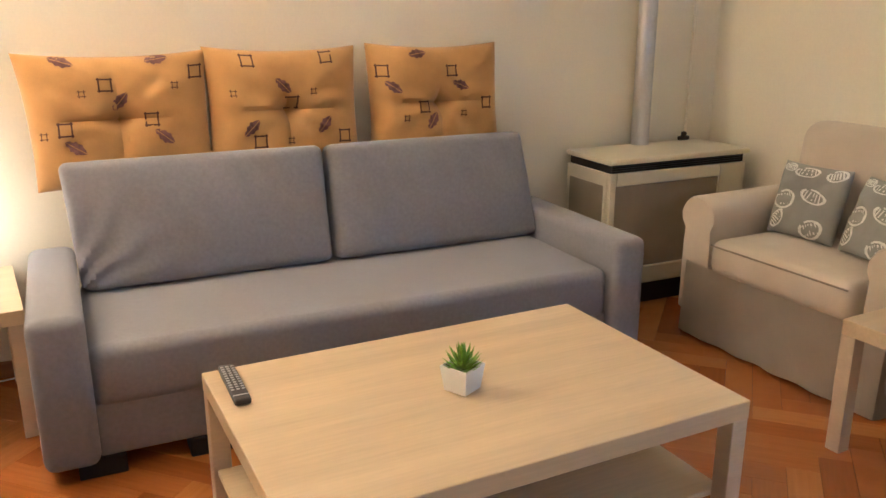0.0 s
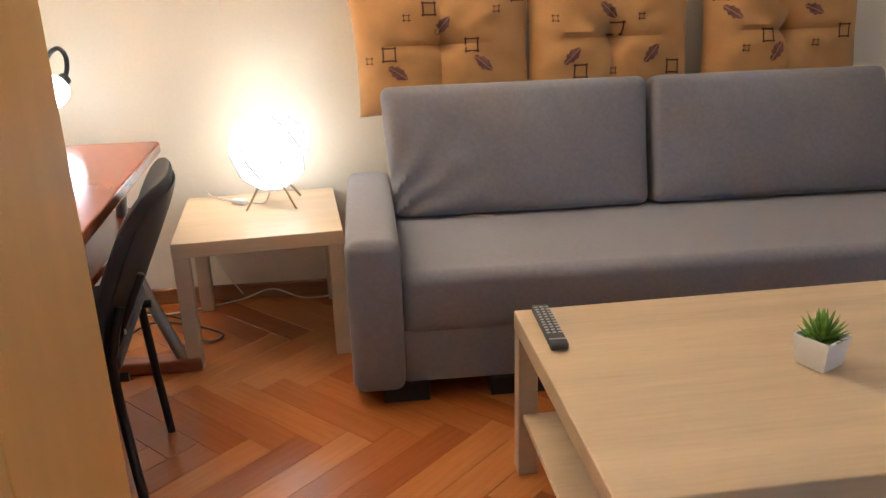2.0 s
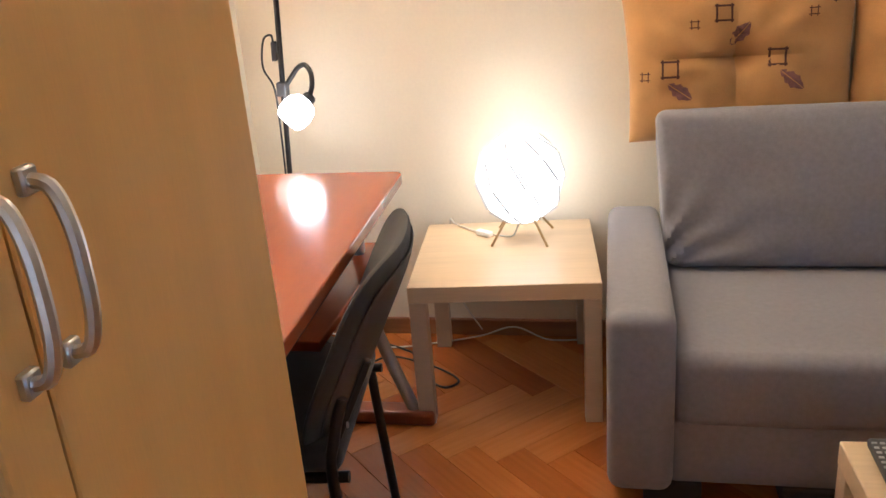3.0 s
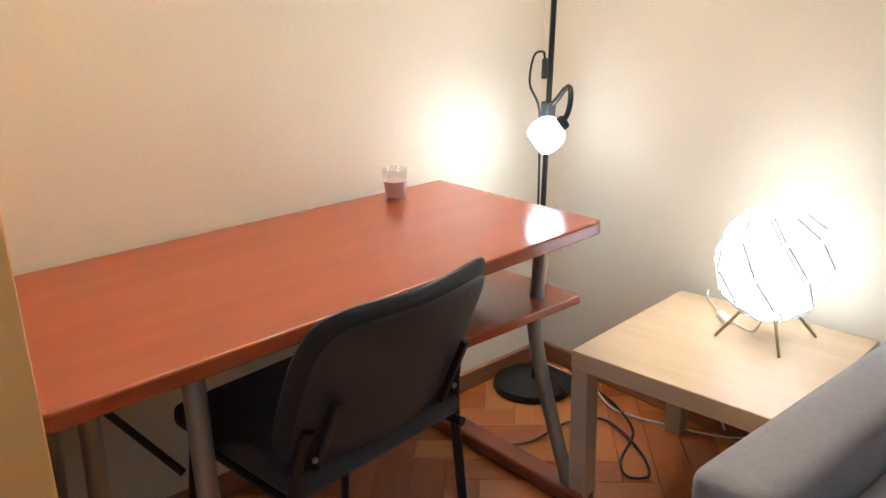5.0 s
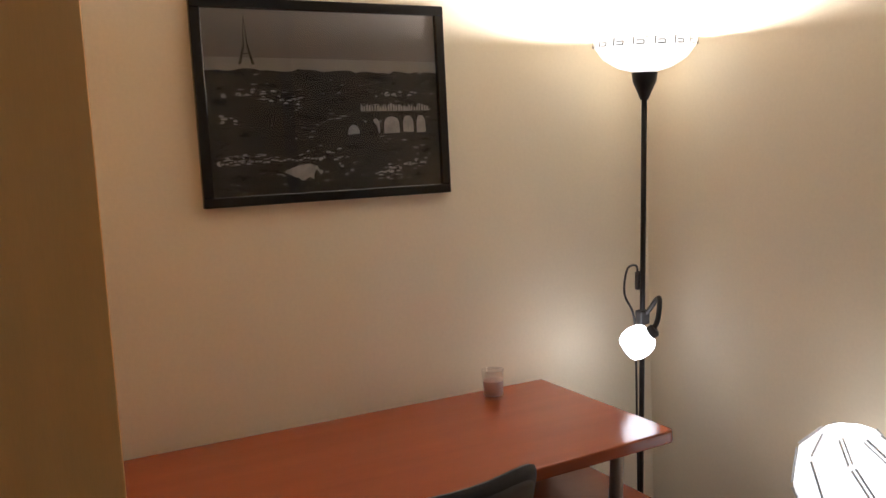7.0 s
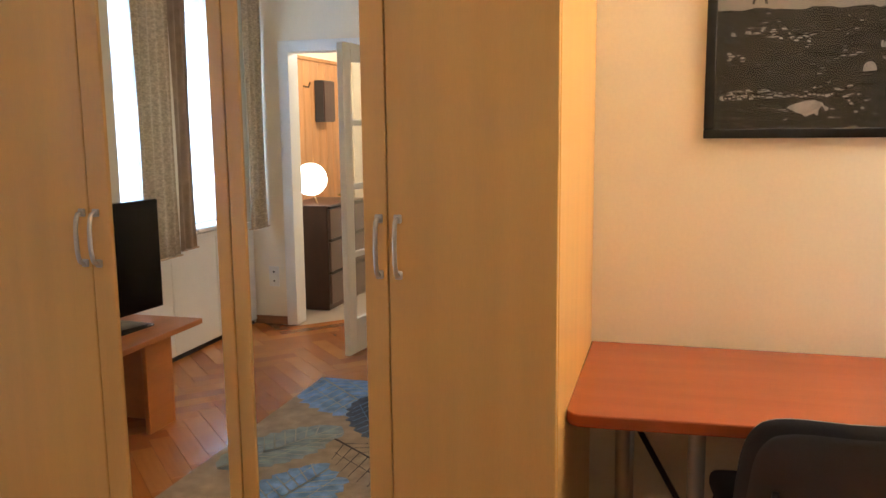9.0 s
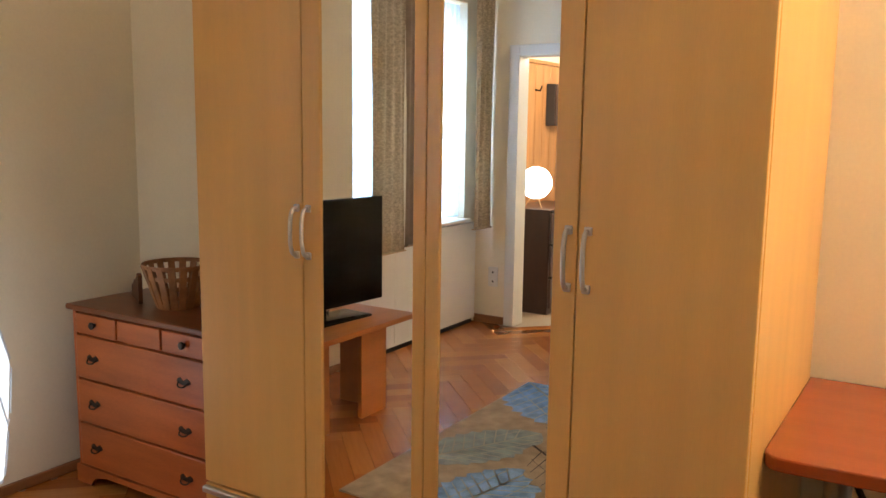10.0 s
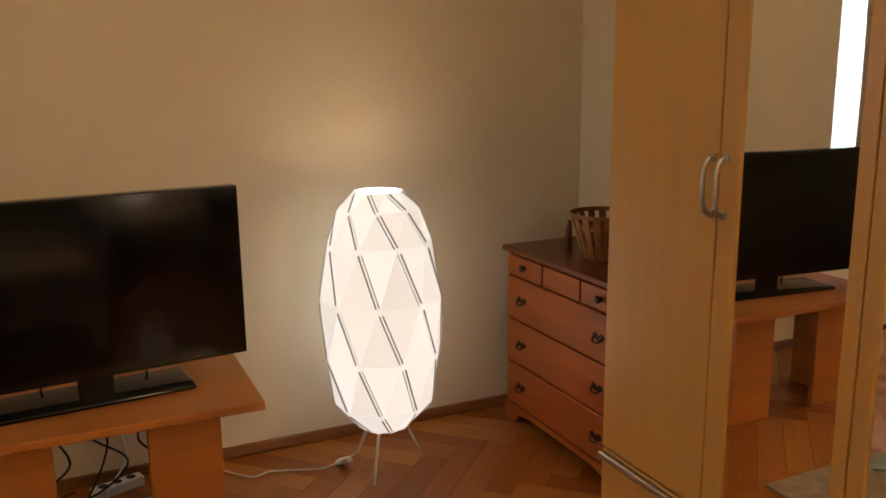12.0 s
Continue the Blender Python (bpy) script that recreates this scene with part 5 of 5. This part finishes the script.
part("skirt", bm, BEIGE_CLOTH, arm, smooth=True)
for x in (-0.30, 0.28):
    for y in (-0.40, 0.40):
        part("foot", boxed(x - 0.025, x + 0.025, y - 0.025, y + 0.025, 0, 0.10), FEET_AND_SHADE, arm)

for x, y, rz, tilt in ((4.11, -1.04, -84, -16), (4.09, -1.38, -101, -20)):
    p = thing("grey_cushion", pose(x, y, 0.463, 0, 0, rz) @ pose(0, 0, 0, tilt, 0, 0), "grey linen cushion printed with white shells", "cushion", "grey cushions on the armchair")
    part("cover", pillow(0.31, 0.31, 0.11), GREY_PRINT, p, smooth=True)
    for u, v, a, b, turn in ((-0.55, -0.05, 0.055, 0.042, 0.3), (0.30, 0.15, 0.062, 0.030, -0.2), (0.45, -0.72, 0.055, 0.040, 0.4), (-0.62, -0.60, 0.045, 0.028, 1.1), (-0.1, 0.78, 0.060, 0.022, 0.1), (0.72, 0.80, 0.040, 0.026, 0.3), (-0.68, 0.85, 0.035, 0.018, 0.0)):
        c, s = math.cos(turn), math.sin(turn)
        bm = bmesh.new()
        ring = [(math.cos(2 * math.pi * k / 16), math.sin(2 * math.pi * k / 16)) for k in range(16)]
        for k in range(16):
            if k % 16 == 5:
                continue
            q = [ring[k], ring[(k + 1) % 16]]
            quad = [(a * q[0][0], b * q[0][1]), (a * q[1][0], b * q[1][1]), (0.78 * a * q[1][0], 0.78 * b * q[1][1]), (0.78 * a * q[0][0], 0.78 * b * q[0][1])]
            motif(bm, [(c * x - s * z, s * x + c * z) for x, z in quad], (u, v), 0.31, 0.31, 0.11, False)
        for k in range(5):
            g = -0.6 + 0.3 * k
            quad = [(a * g - 0.003, -b * 0.55), (a * g + 0.003, -b * 0.55), (a * g * 0.8 + 0.003, b * 0.6), (a * g * 0.8 - 0.003, b * 0.6)]
            motif(bm, [(c * x - s * z, s * x + c * z) for x, z in quad], (u, v), 0.31, 0.31, 0.11, False)
        part("shell_print", bm, WHITE_PRINT, p)

# ---- gas heater with its flue ----
heat = thing("gas_heater", pose(4.015, -0.235, 0), "cream enamelled gas heater with a taupe grille", "heater")
HX, HY = 0.402, 0.175
bm = bmesh.new()
box(bm, -HX, HX, -HY + 0.02, HY, 0.115, 0.66, 0.006, 2)
part("casing", bm, ENAMEL, heat)
for x0, x1, z0, z1 in ((-HX, -HX + 0.035, 0.115, 0.66), (HX - 0.16, HX, 0.115, 0.66), (-HX + 0.036, HX - 0.161, 0.60, 0.66), (-HX + 0.036, HX - 0.161, 0.115, 0.20)):
    part("front_strip", boxed(x0, x1, -HY, -HY + 0.02, z0, z1, 0.004), ENAMEL, heat)
part("grille", boxed(-HX + 0.037, HX - 0.162, -HY + 0.008, -HY + 0.022, 0.202, 0.598, 0.001), GRILLE, heat, "taupe perforated grille")
part("side_grille", boxed(-HX - 0.003, -HX + 0.003, -HY + 0.05, HY - 0.03, 0.20, 0.60, 0.001), GRILLE, heat)
# Solid block, coloured dark as the shade beneath the overhanging top plate.
part("vent_gap_shade", boxed(-HX + 0.012, HX - 0.012, -HY + 0.012, HY - 0.01, 0.66, 0.70, 0), FEET_AND_SHADE, heat)
for k in range(3):
    part("louvre", boxed(-HX + 0.012, HX - 0.03, -HY + 0.004, -HY + 0.012, 0.668 + k * 0.010, 0.672 + k * 0.010, 0), BLACK_MET, heat)
part("top", boxed(-HX - 0.01, HX + 0.01, -HY - 0.012, HY, 0.70, 0.725, 0.006, 2), ENAMEL, heat, "cream enamelled top plate")
# Black block stands in for the shadow between casing and floor.
part("foot", boxed(-HX + 0.03, HX - 0.03, -HY + 0.04, HY - 0.04, 0.0, 0.115, 0.002), FEET_AND_SHADE, heat)
valve = thing("gas_valve", pose(4.30, -0.085, 0.725), "small dark gas valve on the heater", "valve")
part("body", tube(bmesh.new(), [(-0.03, 0, 0.012), (0.03, 0, 0.012)], 0.011, 10), BRONZE, valve)
part("knob", capped(bmesh.new(), [(0.014, 0.018), (0.015, 0.04), (0.010, 0.045)], 12), BRONZE, valve)
flue = thing("flue_pipe", pose(4.02, -0.085, 0.725), "dull aluminium flue pipe rising up the wall", "pipe")
part("pipe", tube(bmesh.new(), [(0, 0, 0.0), (0, 0, 1.75)], 0.045, 24), ALU_PIPE, flue, smooth=True)
part("elbow", tube(bmesh.new(), curve_pts([(0, 0, 1.75), (0, 0.01, 1.82), (0, 0.045, 1.86), (0, 0.08, 1.87)], 4), 0.046, 20), ALU_PIPE, flue, smooth=True)
gas = thing("gas_pipe", pose(4.36, -0.03, 0.74), "thin cream painted gas pipe on the wall", "pipe")
part("pipe", tube(bmesh.new(), [(0, 0, 0.02), (0, 0, 2.05)], 0.009, 10), PLASTER, gas, smooth=True)

# ---- rug ----
rug = thing("rug", pose(2.48, -3.0, 0), "blue and taupe rug with large leaf pattern", "rug")
part("pile", boxed(-0.87, 0.87, -0.56, 0.56, 0.0005, 0.010, 0.004, 2), RUG_BASE, rug)


def rug_leaf(x, y, ln, wd, turn, material, vein, z, nveins=9):
    c, s = math.cos(turn), math.sin(turn)

    def to(a, b):
        return min(0.86, max(-0.86, x + c * a - s * b)), min(0.55, max(-0.55, y + s * a + c * b))

    bm = bmesh.new()
    top = []
    for k in range(25):
        a = -1 + 2 * k / 24
        w = wd * (1 - a * a) ** 0.6 * (1 + 0.10 * math.sin(k * 2.4))
        top.append((ln * a, w))
    pts = [to(a, w) for a, w in top] + [to(a, -w) for a, w in top[::-1][1:-1]]
    f = bm.faces.new([bm.verts.new((px, py, z)) for px, py in pts])
    bmesh.ops.triangulate(bm, faces=[f])
    bmesh.ops.solidify(bm, geom=bm.faces[:], thickness=0.0008)
    part("leaf", bm, material, rug)
    bm = bmesh.new()
    lines = [((-ln, 0), (ln * 0.95, 0), 0.007)]
    for k in range(nveins):
        a = -0.8 * ln + 1.5 * ln * k / nveins
        for sg in (-1, 1):
            lines.append(((a, 0), (a + 0.30 * ln, sg * wd * 0.9 * (1 - ((a + 0.2 * ln) / ln) ** 2) ** 0.6), 0.0035))
            lines.append(((a + 0.15 * ln, sg * wd * 0.42), (a + 0.36 * ln, sg * wd * 0.45), 0.0025))
    for p, q, w in lines:
        p, q = Vector((*to(*p), 0)), Vector((*to(*q), 0))
        d = (q - p)
        if d.length < 0.01:
            continue
        nrm = Vector((-d.y, d.x, 0)).normalized() * w
        bm.faces.new([bm.verts.new(v + Vector((0, 0, z + 0.0012))) for v in (p - nrm, q - nrm * 0.5, q + nrm * 0.5, p + nrm)])
    bmesh.ops.solidify(bm, geom=bm.faces[:], thickness=0.0005)
    part("veins", bm, vein, rug)


rug_leaf(0.60, -0.28, 0.42, 0.25, 2.3, RUG_BLUE, RUG_CREAM, 0.0112)
rug_leaf(0.30, 0.02, 0.36, 0.17, 2.6, RUG_NAVY, RUG_BLUE, 0.0125)
rug_leaf(-0.15, -0.30, 0.34, 0.17, 0.5, RUG_GREY, RUG_CREAM, 0.0118)
rug_leaf(-0.25, 0.22, 0.40, 0.20, 2.2, RUG_BASE, RUG_LINE, 0.0130)
rug_leaf(-0.60, -0.05, 0.34, 0.18, 0.2, RUG_BLUE, RUG_CREAM, 0.0114)
rug_leaf(0.60, 0.35, 0.36, 0.18, 0.9, RUG_GREY, RUG_LINE, 0.0118)

# ---- loose cables behind the side table ----
c = thing("floor_cable", pose(0, 0, 0), "black cable looped on the floor by the side table", "cable")
part("cord", tube(bmesh.new(), curve_pts([(0.33, -0.60, 0.012), (0.40, -0.48, 0.008), (0.40, -0.32, 0.008), (0.47, -0.22, 0.012), (0.60, -0.25, 0.008), (0.70, -0.31, 0.008), (0.75, -0.37, 0.008), (0.71, -0.41, 0.008), (0.645, -0.355, 0.008), (0.58, -0.21, 0.010), (0.45, -0.12, 0.008), (0.34, -0.08, 0.008), (0.24, -0.05, 0.03)]), 0.0038, 6), CABLE_BLACK, c, smooth=True)
c = thing("floor_cable", pose(0, 0, 0), "white cable lying along the skirting board", "cable")
part("cord", tube(bmesh.new(), curve_pts([(0.12, -0.10, 0.04), (0.30, -0.08, 0.02), (0.45, -0.14, 0.008), (0.62, -0.10, 0.008), (0.78, -0.06, 0.02), (0.90, -0.045, 0.05), (1.02, -0.06, 0.01), (1.15, -0.05, 0.008)]), 0.003, 6), CABLE_WHITE, c, smooth=True)

# ---- herringbone parquet ----
PL, PWD = 0.50, 0.10
proto_bm = boxed(0.0004, PL - 0.0004, 0.0004, PWD - 0.0004, -0.018, 0.0, 0)
bmesh.ops.bevel(proto_bm, geom=[e for e in proto_bm.edges if e.verts[0].co.z > -0.001 and e.verts[1].co.z > -0.001], offset=0.0008, segments=1, affect="EDGES")
plank_mesh = bpy.data.meshes.new("plank")
proto_bm.to_mesh(plank_mesh)
plank_mesh.materials.append(PLANK)
turn45 = Matrix.Translation((2.2, -2.2, 0)) @ Matrix.Rotation(radians(45), 4, "Z")
spots = []
for a in range(-70, 71):
    for b in range(-12, 13):
        ox, oy = a * PWD + b * PL, -a * PWD + b * PL
        for upright in (False, True):
            m = turn45 @ (Matrix.Translation((ox + PL + PWD, oy, 0)) @ Matrix.Rotation(radians(90), 4, "Z") if upright else Matrix.Translation((ox, oy, 0)))
            mid = m @ Vector((PL / 2, PWD / 2, 0))
            if -0.16 < mid.x < XD + 0.12 and YC - 0.16 < mid.y < 0.16:
                spots.append((mid, m))
spots.sort(key=lambda s: abs(s[0].x - 1.1) * 0.9 + abs(s[0].y + 1.6) * 0.55)
for mid, m in spots[:300]:
    ob = new("plank", plank_mesh)
    ob.parent = floor
    ob.matrix_basis = m
rest = bmesh.new()
for mid, m in spots[300:]:
    rest.from_mesh(plank_mesh)
    rest.verts.ensure_lookup_table()
    cnt = len(plank_mesh.vertices)
    bmesh.ops.transform(rest, matrix=m, verts=rest.verts[-cnt:])
ob = part("plank_field", rest, PLANKS, floor)
ob["kind"] = "stuff"
